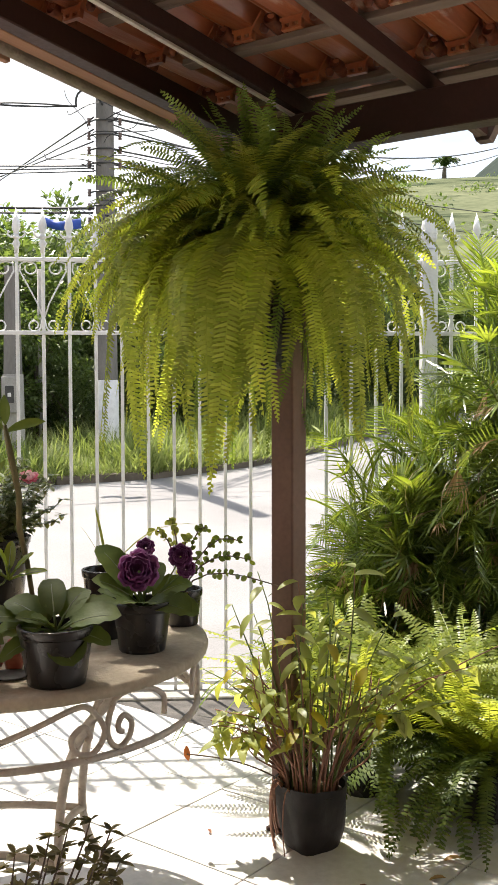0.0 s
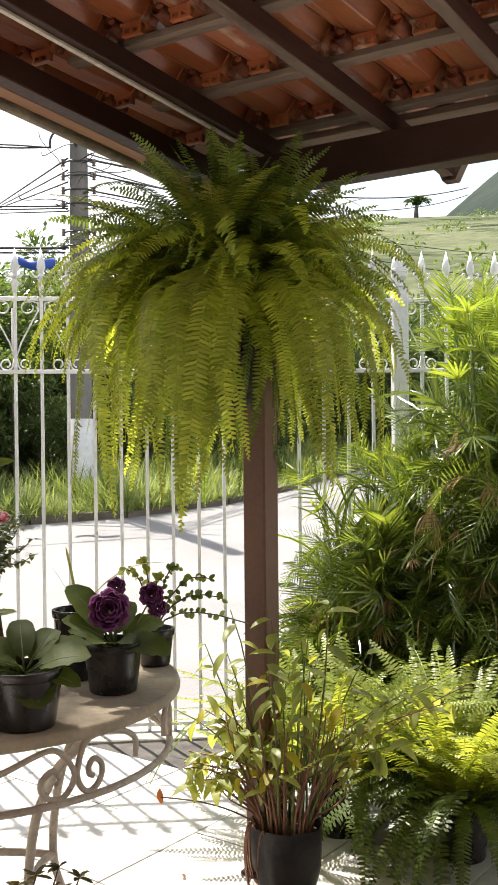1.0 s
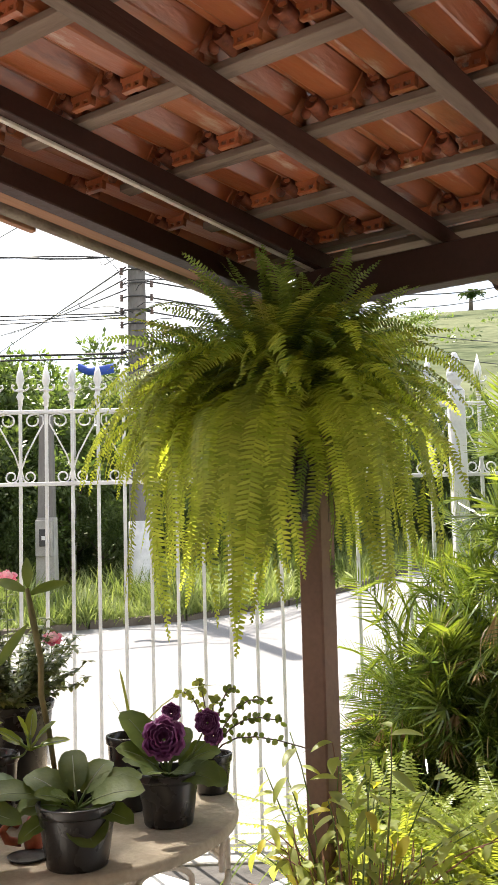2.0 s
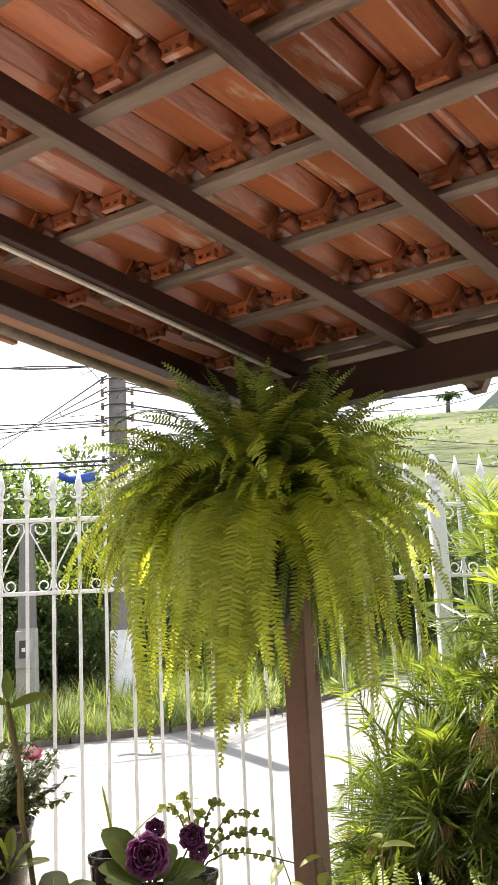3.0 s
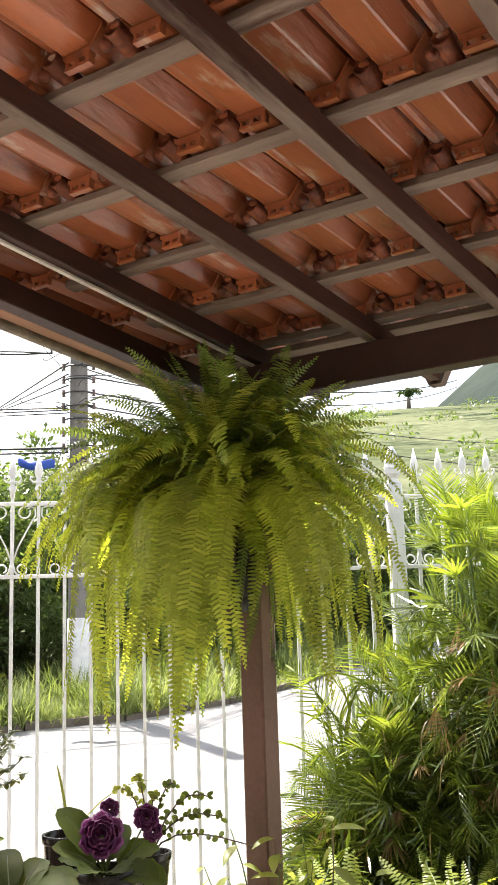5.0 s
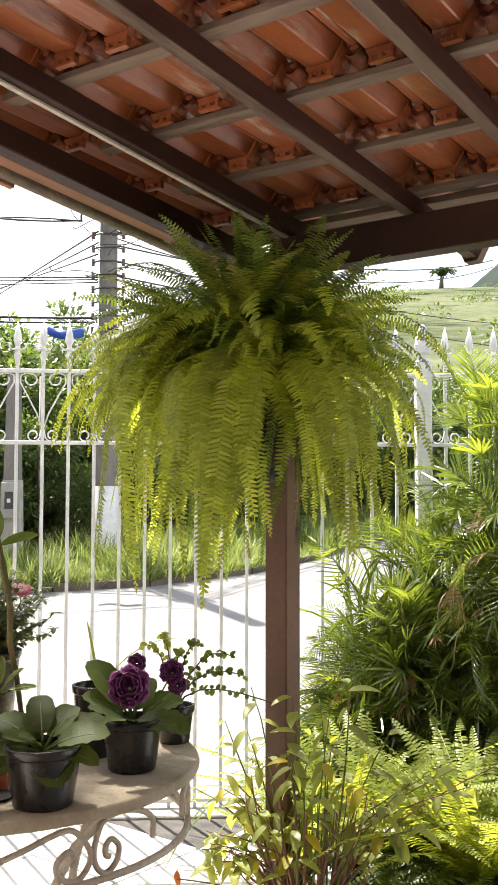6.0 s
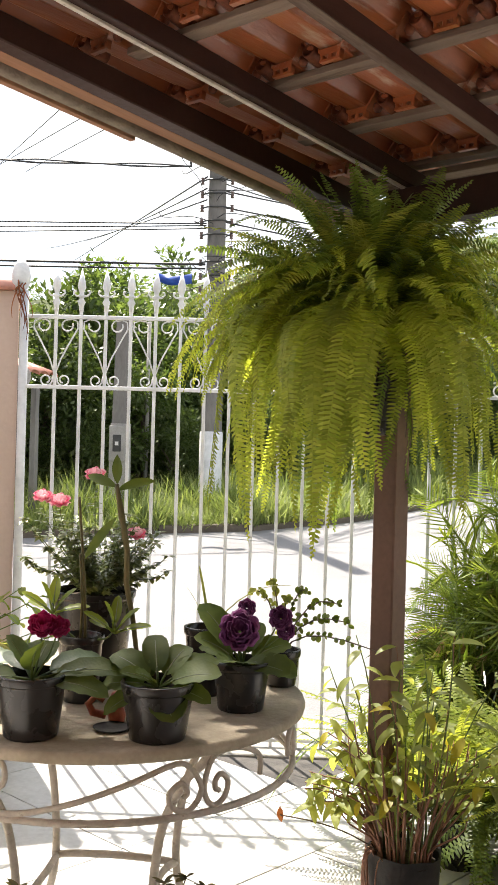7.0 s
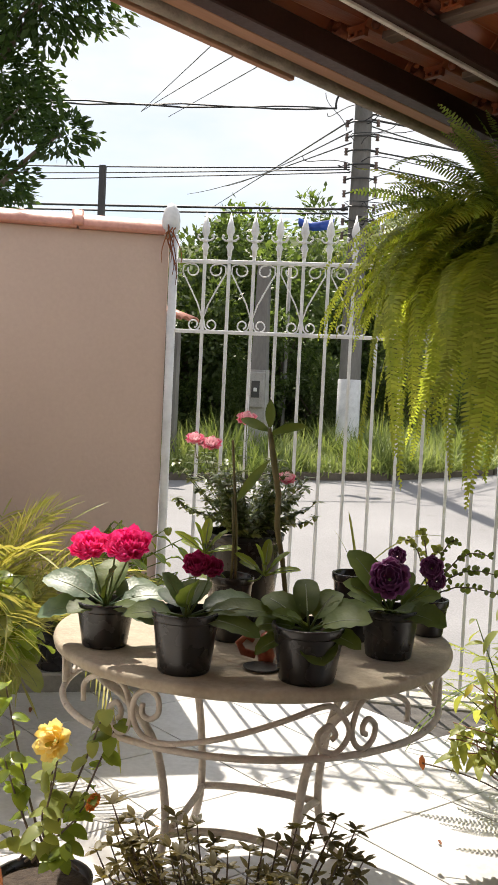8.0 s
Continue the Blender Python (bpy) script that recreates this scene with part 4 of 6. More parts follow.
def build_palm_clump():
    rnd = random.Random(8)
    fans = [palm_fan(10 + i, 0.14 + 0.018 * i, 0.0105, 2.3, M_PALM, "palm_leaf") for i in range(4)]
    bright = [palm_fan(10 + i, 0.16 + 0.020 * i, 0.0125, 1.9, M_PALMY, "palm_leaf") for i in range(3)]
    feather = [palm_frond(0.34 + 0.05 * i, radians(50 - 8 * i), 1.5 + 0.25 * i, 0.14, M_PALM, "palm_leaf", 15, 0.0102, 0.2, 0.22) for i in range(5)]
    featherb = [palm_frond(0.34 + 0.04 * i, radians(60 - 6 * i), 1.0 + 0.3 * i, 0.135, M_PALMY, "palm_leaf", 17, 0.0098, 0.2, 0.15) for i in range(4)]
    dry = [palm_fan(9, 0.18, 0.0085, 0.9, M_DRY, "dry_leaf", 0.06) for i in range(2)] + [Shape().blade((0, 0, 0), (1, 0, 0.6), 0.34, 0.010, 2.6, 7).mesh("dry_leaf", M_STRAW, False)]
    straps = [Shape().blade((0, 0, 0), Vector((0.5, 0, 1.6)), 0.6 + 0.14 * i, 0.016, 1.8 + 0.4 * i, 7).mesh("strap_leaf", M_PALM, False) for i in range(4)]
    for cx, cy, low, high, wide, canes, label in ((0.70, 4.86, 0.60, 1.04, 0.23, 34, "low bright green bamboo palm clump behind the ferns"), (1.02, 4.80, 1.10, 1.62, 0.29, 44, "dense dark green bamboo palm clump with dry brown leaves"), (1.46, 4.68, 1.56, 2.04, 0.38, 50, "tall dark green bamboo palm clump with yellow-green tips")):
        plant = thing("palm_clump", label, "palm", (cx, cy, 0.004), group="palm clumps by the fence")
        for i in range(canes):
            a, r = rnd.uniform(0, 6.28), wide * rnd.random() ** 0.5
            x, y, h = r * math.cos(a), r * math.sin(a), rnd.uniform(low * 0.6, high)
            part("cane", Shape().tube([(x * 0.6, y * 0.6, 0), (x * 0.8, y * 0.8, h * 0.5), (x, y, h)], [0.012, 0.011, 0.008], 6), M_GSTEM, plant)
            for j in range(19):
                f = 0.08 + 0.94 * j / 18
                z = h * f
                az = rnd.uniform(0, 6.28) if rnd.random() < 0.5 else math.atan2(y, x) + rnd.uniform(-0.9, 0.9)
                # Top leaves get the brighter green: new growth, plus sunlit tips put into colour.
                top = j > 14 and h > 0.74 * high or (j > 15 and rnd.random() < 0.5)
                pool = (bright if rnd.random() < 0.35 else featherb) if top else (fans if rnd.random() < 0.35 else feather)
                k = 0.62 + 0.40 * f
                ob = part("palm_leaf", pool[rnd.randrange(len(pool))], None, plant)
                tilt = rnd.uniform(-40, 30) if not top else rnd.uniform(-80, -20)
                ob.matrix_basis = Matrix.Translation((x * k, y * k, z)) @ Matrix.Rotation(az, 4, "Z") @ Matrix.Rotation(radians(tilt), 4, "Y") @ Matrix.Rotation(radians(rnd.uniform(-60, 60)), 4, "X") @ Matrix.Scale(rnd.uniform(0.75, 1.15), 4)
        for i in range(34):
            a = rnd.uniform(3.0, 5.6)
            ob = part("dry_leaf", dry[min(2, i % 5)], None, plant, "dry brown palm leaf")
            ob.matrix_basis = Matrix.Translation((wide * 1.1 * math.cos(a), wide * 1.1 * math.sin(a), rnd.uniform(0.4, 0.8) * high)) @ Matrix.Rotation(a + rnd.uniform(-1.2, 1.2), 4, "Z") @ Matrix.Rotation(radians(rnd.uniform(20, 85)), 4, "Y") @ Matrix.Scale(rnd.uniform(0.6, 1.0), 4)
        for i in range(60):
            a = rnd.uniform(0, 6.28)
            r = wide * rnd.random() ** 0.4
            part("strap_leaf", straps[i % 4], None, plant).matrix_basis = Matrix.Translation((r * math.cos(a), r * math.sin(a), 0)) @ Matrix.Rotation(a, 4, "Z") @ Matrix.Scale(rnd.uniform(0.8, 1.3), 4)


def build_ground_ferns():
    rnd = random.Random(12)
    # Erect fronds use the lit yellow-green, drooping ones a shade-darkened copy.
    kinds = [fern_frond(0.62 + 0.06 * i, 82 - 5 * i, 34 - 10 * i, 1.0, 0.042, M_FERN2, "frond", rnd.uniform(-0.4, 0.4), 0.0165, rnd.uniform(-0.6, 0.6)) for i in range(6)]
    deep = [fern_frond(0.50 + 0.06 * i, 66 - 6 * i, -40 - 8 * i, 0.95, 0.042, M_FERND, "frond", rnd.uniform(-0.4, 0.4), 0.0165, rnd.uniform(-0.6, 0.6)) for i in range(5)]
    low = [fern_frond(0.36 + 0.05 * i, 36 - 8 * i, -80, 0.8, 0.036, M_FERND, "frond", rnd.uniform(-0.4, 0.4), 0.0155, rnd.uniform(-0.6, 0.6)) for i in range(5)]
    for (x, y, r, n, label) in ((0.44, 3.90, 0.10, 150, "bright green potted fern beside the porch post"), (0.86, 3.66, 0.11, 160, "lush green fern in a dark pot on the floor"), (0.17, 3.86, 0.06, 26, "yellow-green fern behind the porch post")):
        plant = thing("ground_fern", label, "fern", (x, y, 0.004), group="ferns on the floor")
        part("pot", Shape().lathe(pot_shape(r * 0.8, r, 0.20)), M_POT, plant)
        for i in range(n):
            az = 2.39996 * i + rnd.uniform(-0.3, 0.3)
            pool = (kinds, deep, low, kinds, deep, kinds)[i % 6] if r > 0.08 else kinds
            facing = 185 < math.degrees(az) % 360 < 275 and x < 0.6
            if facing:
                continue
            f = part("frond", pool[rnd.randrange(len(pool))], None, plant)
            f.matrix_basis = Matrix.Translation((0.05 * math.cos(az), 0.05 * math.sin(az), 0.19)) @ Matrix.Rotation(az, 4, "Z") @ Matrix.Rotation(radians(rnd.uniform(-14, 14)), 4, "X") @ Matrix.Scale(rnd.uniform(0.74, 1.12) * min(1.0, r / 0.095), 4)


build_hanging_fern()
build_palm_clump()
build_ground_ferns()


# ---------------- street: poles, cables, trees, grass ----------------
def cable(a, b, sag, r, label="black overhead power cable", twist=0.0):
    a, b = Vector(a), Vector(b)
    pts = []
    for i in range(25):
        t = i / 24
        p = a.lerp(b, t)
        p.z -= sag * 4 * t * (1 - t)
        if twist:
            p += Vector((0, math.cos(i * 1.9), math.sin(i * 1.9))) * twist
        pts.append(p)
    return single("overhead_cable", Shape().tube(pts, r, 5), M_CABLE, label, "cable", group="overhead cables")


def build_poles():
    x, y = -1.96, 13.75
    z0 = land(x, y) - 0.1
    pole = thing("utility_pole", "grey concrete utility pole crowded with cables", "pole", (x, y, z0))
    part("shaft", Shape().lathe([(0.150, 0.0), (0.150, 1.2), (0.118, 5.2), (0.108, 7.0), (0.0, 7.0)], sides=18), M_POLED, pole)
    part("painted_base", Shape().lathe([(0.165, 0.0), (0.162, 1.22), (0.152, 1.23)], sides=18), M_WHITE, pole, "flaking white painted base")
    rnd = random.Random(3)
    for i in range(9):
        z = 3.2 + 0.19 * i
        br = part("cable_bracket", Shape().tube([(-0.21, -0.02, z), (-0.1, -0.13, z), (0.1, -0.13, z), (0.21, -0.02, z)], 0.012, 5), M_DARKMETAL, pole)
        for sx in (-0.21, 0.21):
            part("insulator", Shape().lathe([(0.0, -0.05), (0.028, -0.045), (0.018, -0.02), (0.03, 0.0), (0.018, 0.02), (0.028, 0.045), (0.0, 0.05)], (sx, -0.02, z), 8), M_INSUL, br)
    for i in range(20):
        a = Vector((rnd.uniform(-0.2, 0.2), -0.15, rnd.uniform(3.0, 4.9)))
        b = a + Vector((rnd.uniform(-0.8, 1.1), rnd.uniform(-0.1, 0.1), rnd.uniform(-0.4, 0.5)))
        part("loose_wire", Shape().tube(bezier(a, a + Vector((rnd.uniform(-0.4, 0.4), -0.1, 0.2)), b + Vector((0, 0, -0.2)), b, 8), 0.006, 4), M_CABLE, pole)
    x, y = -3.07, 13.0
    z0 = land(x, y) - 0.1
    post = thing("meter_post", "tapered concrete service post with a meter box", "post", (x, y, z0))
    low = body = Shape()
    h = 3.23 - z0
    upper = Shape()
    for body, za, zb, wa, wb in ((body, 0.0, 1.35, 0.13, 0.11), (upper, 1.35, h, 0.10, 0.075)):
        vs = [(sx * w, sy * w, z) for z, w in ((za, wa), (zb, wb)) for sx, sy in ((-1, -1), (1, -1), (1, 1), (-1, 1))]
        body.add(vs, [(0, 1, 5, 4), (1, 2, 6, 5), (2, 3, 7, 6), (3, 0, 4, 7), (4, 5, 6, 7), (3, 2, 1, 0)])
    part("shaft", low, M_POLE, post, smooth=False)
    part("upper_shaft", upper, M_POLED, post, smooth=False)
    box = part("meter_box", Shape().box((-0.11, -0.20, 0.85), (0.11, -0.12, 1.32), ch=0.01), M_POLE, post, "pale grey meter box", smooth=False)
    part("window", Shape().box((-0.055, -0.212, 0.98), (0.055, -0.195, 1.20), ch=0.004), M_DARKMETAL, box, "dark meter window", smooth=False)
    part("dial", Shape().box((-0.022, -0.222, 1.06), (0.022, -0.208, 1.11), ch=0.002), M_WHITE, box, "pale meter dial", smooth=False)
    single("slim_pole", Shape().tube([(-3.05, 14.6, 0.6), (-3.05, 14.6, 3.4)], 0.030, 8), M_POLE, "slim grey pole among the roadside shrubs", "pole")
    single("wall_rod", Shape().box((-3.135, 7.34, 0.0), (-3.085, 7.38, 3.28), ch=0.004), M_DARKMETAL, "black metal rod standing behind the garden wall", "rod", smooth=False)
    p0 = Vector((-2.05, 13.68, 5.38))
    cable((-11.5, 9.7, 5.0), (-2.3, 13.5, 5.40), 0.10, 0.013, "thick twisted black overhead cable", 0.012)
    cable((-11.5, 9.7, 5.03), (-2.3, 13.5, 5.42), 0.10, 0.011, "thick twisted black overhead cable", -0.014)
    single("cable_loop", Shape().tube(bezier((-2.3, 13.5, 5.40), (-2.35, 13.5, 5.65), (-2.1, 13.5, 5.75), (-1.96, 13.6, 5.45), 10), 0.015, 5), M_CABLE, "loose black cable loop beside the pole", "cable", group="overhead cables")
    for a, b, sag, r in (((-13, 16.5, 5.5), (-2.1, 13.7, 4.67), 0.05, 0.011), ((-13, 16.5, 5.3), (-2.1, 13.7, 4.64), 0.05, 0.009), ((-13, 16.5, 5.1), (-2.1, 13.7, 4.60), 0.03, 0.009),
                         ((-13, 14.5, 4.45), (-2.1, 13.7, 4.10), 0.03, 0.018), ((-13, 14.5, 4.40), (-2.1, 13.7, 4.04), 0.05, 0.014),
                         ((-6.0, 21.2, 9.3), (-14.5, 39, 12.6), 0.0, 0.013), ((-4.6, 20.5, 9.1), (-14.5, 39, 12.6), 0.0, 0.013), ((-4.0, 20.8, 9.0), (-13.5, 39.5, 12.5), 0.0, 0.013),
                         ((-2.1, 13.7, 5.32), (-11.05, 38.42, 8.7), 0.0, 0.012), ((-2.1, 13.7, 5.16), (-10.65, 38.53, 9.5), 0.1, 0.010), ((-2.1, 13.7, 5.0), (-12.1, 38.1, 9.1), 0.1, 0.010),
                         ((-1.9, 13.7, 5.32), (8.61, 34.97, 10.09), 0.45, 0.016), ((-1.9, 13.7, 5.13), (8.61, 34.97, 9.84), 0.55, 0.012), ((-1.9, 13.7, 4.9), (12.0, 38.0, 8.2), 0.2, 0.012), ((-1.9, 13.7, 4.7), (14.0, 38.0, 7.0), 0.2, 0.012),
                         ((-1.9, 13.7, 5.4), (0.6, 22.0, 7.4), 0.2, 0.010), ((-1.9, 13.7, 5.24), (0.9, 22, 6.8), 0.2, 0.010)):
        cable(a, b, sag, r)
    t = Shape()
    n = 10
    vs = []
    for j, (z, dy) in enumerate(((3.88, 0.0), (3.86, -0.10), (3.80, -0.12), (3.77, -0.06))):
        for i in range(n + 1):
            s = i / n
            vs.append((-2.58 + 0.46 * s, 12.78 + dy + 0.05 * math.sin(s * 7), z - 0.06 - 0.05 * math.sin(math.pi * s) - 0.03 * s * (j > 1)))
    t.add(vs, [(j * (n + 1) + i, j * (n + 1) + i + 1, (j + 1) * (n + 1) + i + 1, (j + 1) * (n + 1) + i) for j in range(3) for i in range(n)])
    t.add([(x, y + 0.012, z) for x, y, z in vs], [(j * (n + 1) + i, (j + 1) * (n + 1) + i, (j + 1) * (n + 1) + i + 1, j * (n + 1) + i + 1) for j in range(3) for i in range(n)])
    tagged(single("tarp", t, M_TARP, "small blue plastic tarp slung on the cables", "tarp"))


def make_tree(name, label, at, top, wide, material, leaves, size, seed, group):
    """A tapered trunk with limbs and an uneven crown of small leaves; built to a height of top metres."""
    rnd = random.Random(seed)
    tree = thing(name, label, "tree" if top > 3 else "shrub", at, rnd.uniform(0, 360), group)
    trunk = Shape().tube([(0, 0, -0.1), (0.04, 0.02, top * 0.25), (-0.03, 0.05, top * 0.55), (0.02, 0.0, top * 0.8)], [0.09, 0.075, 0.05, 0.02], 8)
    blobs = []
    for i in range(11):
        a, h = rnd.uniform(0, 6.28), rnd.uniform(0.16, 0.93)
        r = wide * (0.65 - 0.35 * abs(h - 0.45)) * rnd.uniform(0.5, 1.1)
        c = (r * math.cos(a), r * math.sin(a), top * h)
        k = wide * rnd.uniform(0.26, 0.46)
        blobs.append((c, (k, k, k * rnd.uniform(0.7, 1.0)), k * k))
        trunk.tube(bezier((0, 0, top * h * 0.5), (c[0] * 0.3, c[1] * 0.3, top * h * 0.7), (c[0] * 0.7, c[1] * 0.7, top * h * 0.9), c, 6), [0.035, 0.032, 0.028, 0.024, 0.018, 0.012, 0.006], 5)
    for i in range(5):
        a = rnd.uniform(0, 6.28)
        blobs.append(((0.5 * wide * math.cos(a), 0.5 * wide * math.sin(a), top * rnd.uniform(0.85, 1.0)), (0.14 * wide, 0.14 * wide, 0.3 * wide), 0.03 * wide * wide))
    part("trunk", trunk, M_BARK, tree)
    part("crown", leaf_cloud(blobs, leaves, size, seed), material, tree, smooth=False)
    return tree


def build_greenery():
    bush = [make_tree("roadside_tree", "leafy green roadside tree with sunlit outer leaves", (-3.6, 16.2, land(-3.6, 16.2)), 3.35, 1.9, M_TREE, 15000, 0.125, 21, "trees along the street"),
            make_tree("roadside_tree", "leafy green roadside tree with sunlit outer leaves", (-5.4, 15.2, land(-5.4, 15.2)), 2.9, 1.9, M_TREE, 15000, 0.12, 22, "trees along the street"),
            make_tree("roadside_shrub", "dense green roadside shrub", (-2.0, 17.4, land(-2.0, 17.4)), 2.7, 1.7, M_TREE, 12000, 0.115, 23, "trees along the street")]
    spots = ((0, -2.2, 17.8, 1.0), (1, -7.0, 15.6, 0.95), (2, -4.5, 14.4, 0.8), (2, -3.2, 15.0, 0.7), (1, -0.6, 18.6, 1.0), (2, -0.2, 17.6, 0.9), (2, 1.2, 18.8, 1.05), (1, 2.2, 20.6, 1.0), (2, 3.2, 21.8, 1.0), (1, 4.4, 22.0, 0.9), (2, 5.4, 23.5, 1.0), (2, 2.6, 19.9, 0.85), (1, 6.8, 25.0, 1.0), (2, -6.2, 13.6, 0.8), (1, -8.8, 14.2, 1.1), (2, 8.6, 27.0, 1.0), (2, -3.9, 14.1, 0.45), (2, -2.6, 14.6, 0.45), (2, -5.0, 13.5, 0.5), (1, -1.2, 15.7, 0.5), (2, 0.4, 16.6, 0.55), (2, 0.6, 20.6, 1.1), (2, 4.0, 24.5, 1.1), (1, -5.0, 17.6, 1.1))
    for k, x, y, sc in spots:
        copy_thing(bush[k], pose(x, y, land(x, y), 0, 0, random.uniform(0, 360)) @ Matrix.Scale(sc, 4))
    rnd = random.Random(31)
    tree = thing("street_tree", "tall dark leafed tree overhanging the garden wall", "tree", (-6.05, 9.35, land(-6.05, 9.35)))
    blobs, limbs = [], Shape().tube([(0, 0, -0.1), (0.1, 0.1, 2.0), (0.3, -0.2, 4.2), (0.2, 0.0, 8.0), (0.3, -0.1, 12.0)], [0.24, 0.21, 0.17, 0.11, 0.04], 10)
    # Unseen crown above 7 m is added; its 12.1 m clump shades the table.
    for cx, cy, cz, k in ((1.85, -0.9, 4.75, 0.70), (2.3, -1.05, 4.95, 0.40), (1.6, -0.8, 3.75, 0.40), (2.15, -1.05, 3.45, 0.30), (1.4, -0.8, 3.1, 0.38), (0.9, -0.4, 4.2, 0.8), (1.2, -0.6, 5.6, 0.9), (0.2, 0, 5.6, 1.1), (-0.6, 0.2, 4.8, 1.1), (1.9, -0.9, 5.5, 0.55), (0.6, -0.3, 3.2, 0.7), (0.1, 0.1, 7.4, 1.3), (-0.4, 0.3, 9.2, 1.4), (-0.8, 0.6, 11.0, 0.9), (2.43, -0.80, 12.1, 0.58), (-1.2, 0.6, 12.3, 0.8)):
        blobs.append(((cx, cy, cz), (k, k, k * 0.62), k * k))
        limbs.tube(bezier((0.2, -0.1, cz * 0.6), (cx * 0.4, cy * 0.4, cz * 0.8), (cx * 0.7, cy * 0.7, cz * 0.95), (cx, cy, cz), 6), [0.06, 0.05, 0.045, 0.035, 0.025, 0.015, 0.008], 6)
    part("trunk", limbs, M_BARK, tree)
    part("crown", leaf_cloud(blobs, 48000, 0.10, 33), M_TREED, tree, smooth=False)
    g = Shape()
    for (x0, y0), (x1, y1) in zip(KERB[1:], KERB[2:]):
        a, b = Vector((x0, y0, 0)), Vector((x1, y1, 0))
        side = Vector((-(b - a).y, (b - a).x, 0)).normalized()
        for _ in range(int((b - a).length * 1500)):
            off = 0.05 + 3.2 * rnd.random() ** 1.5
            p = a.lerp(b, rnd.random()) + side * off
            tall = 1.3 * (0.22 + 0.30 * noise.noise((p.x * 0.9, p.y * 0.9, 3)) + 0.16 * rnd.random()) * (0.6 + 0.5 * min(1, off))
            if p.x < -9 or p.x > 4.5 or tall < 0.06:
                continue
            az = rnd.uniform(0, 6.28)
            lean = Vector((math.cos(az), math.sin(az), 0)) * rnd.uniform(0.1, 0.55)
            g.blade((p.x, p.y, land(p.x, p.y) - 0.02), Vector((0, 0, 1)) + lean, tall * 1.4, 0.022, 0.9, 2)
    single("verge_grass", g, M_GRASS, "tall uncut green grass on the street verge", "grass", "stuff", smooth=False)
    clumps = []
    for _ in range(150):
        d, ang = rnd.uniform(60, 235), rnd.uniform(-0.45, 0.45)
        cx, cy, k = d * math.sin(ang), d * math.cos(ang), rnd.uniform(0.5, 1.6)
        clumps.append(((cx, cy, land(cx, cy) + k * 0.35), (k * 1.5, k, k * 0.7), k * k))
    single("hill_shrubs", leaf_cloud(clumps, 9000, 0.55, 37), M_TREE, "scattered low shrubs on the pasture hill", "shrubs", "stuff", smooth=False)
    x, y = 38.0, 196.4
    z = land(x, y)
    palm = thing("hill_palm", "solitary palm tree on the far pasture hill", "palm tree", (x, y, z - 0.3))
    part("trunk", Shape().tube([(0, 0, 0), (0.1, 0, 2.5)], [0.5, 0.35], 8), M_BARK, palm)
    fr = palm_frond(3.4, radians(62), 2.3, 1.3, M_TREED, "frond", 16, 0.28, 0.1)
    for i in range(15):
        part("frond", fr, None, palm).matrix_basis = Matrix.Translation((0.1, 0, 2.4)) @ Matrix.Rotation(i * 2.4, 4, "Z") @ Matrix.Scale(0.7 + 0.3 * (i % 3) / 2, 4)


build_poles()
build_greenery()


# ---------------- table ----------------
T_C, T_R, T_Z = Vector((-0.766, 3.04, 0.0)), 0.63, 0.82


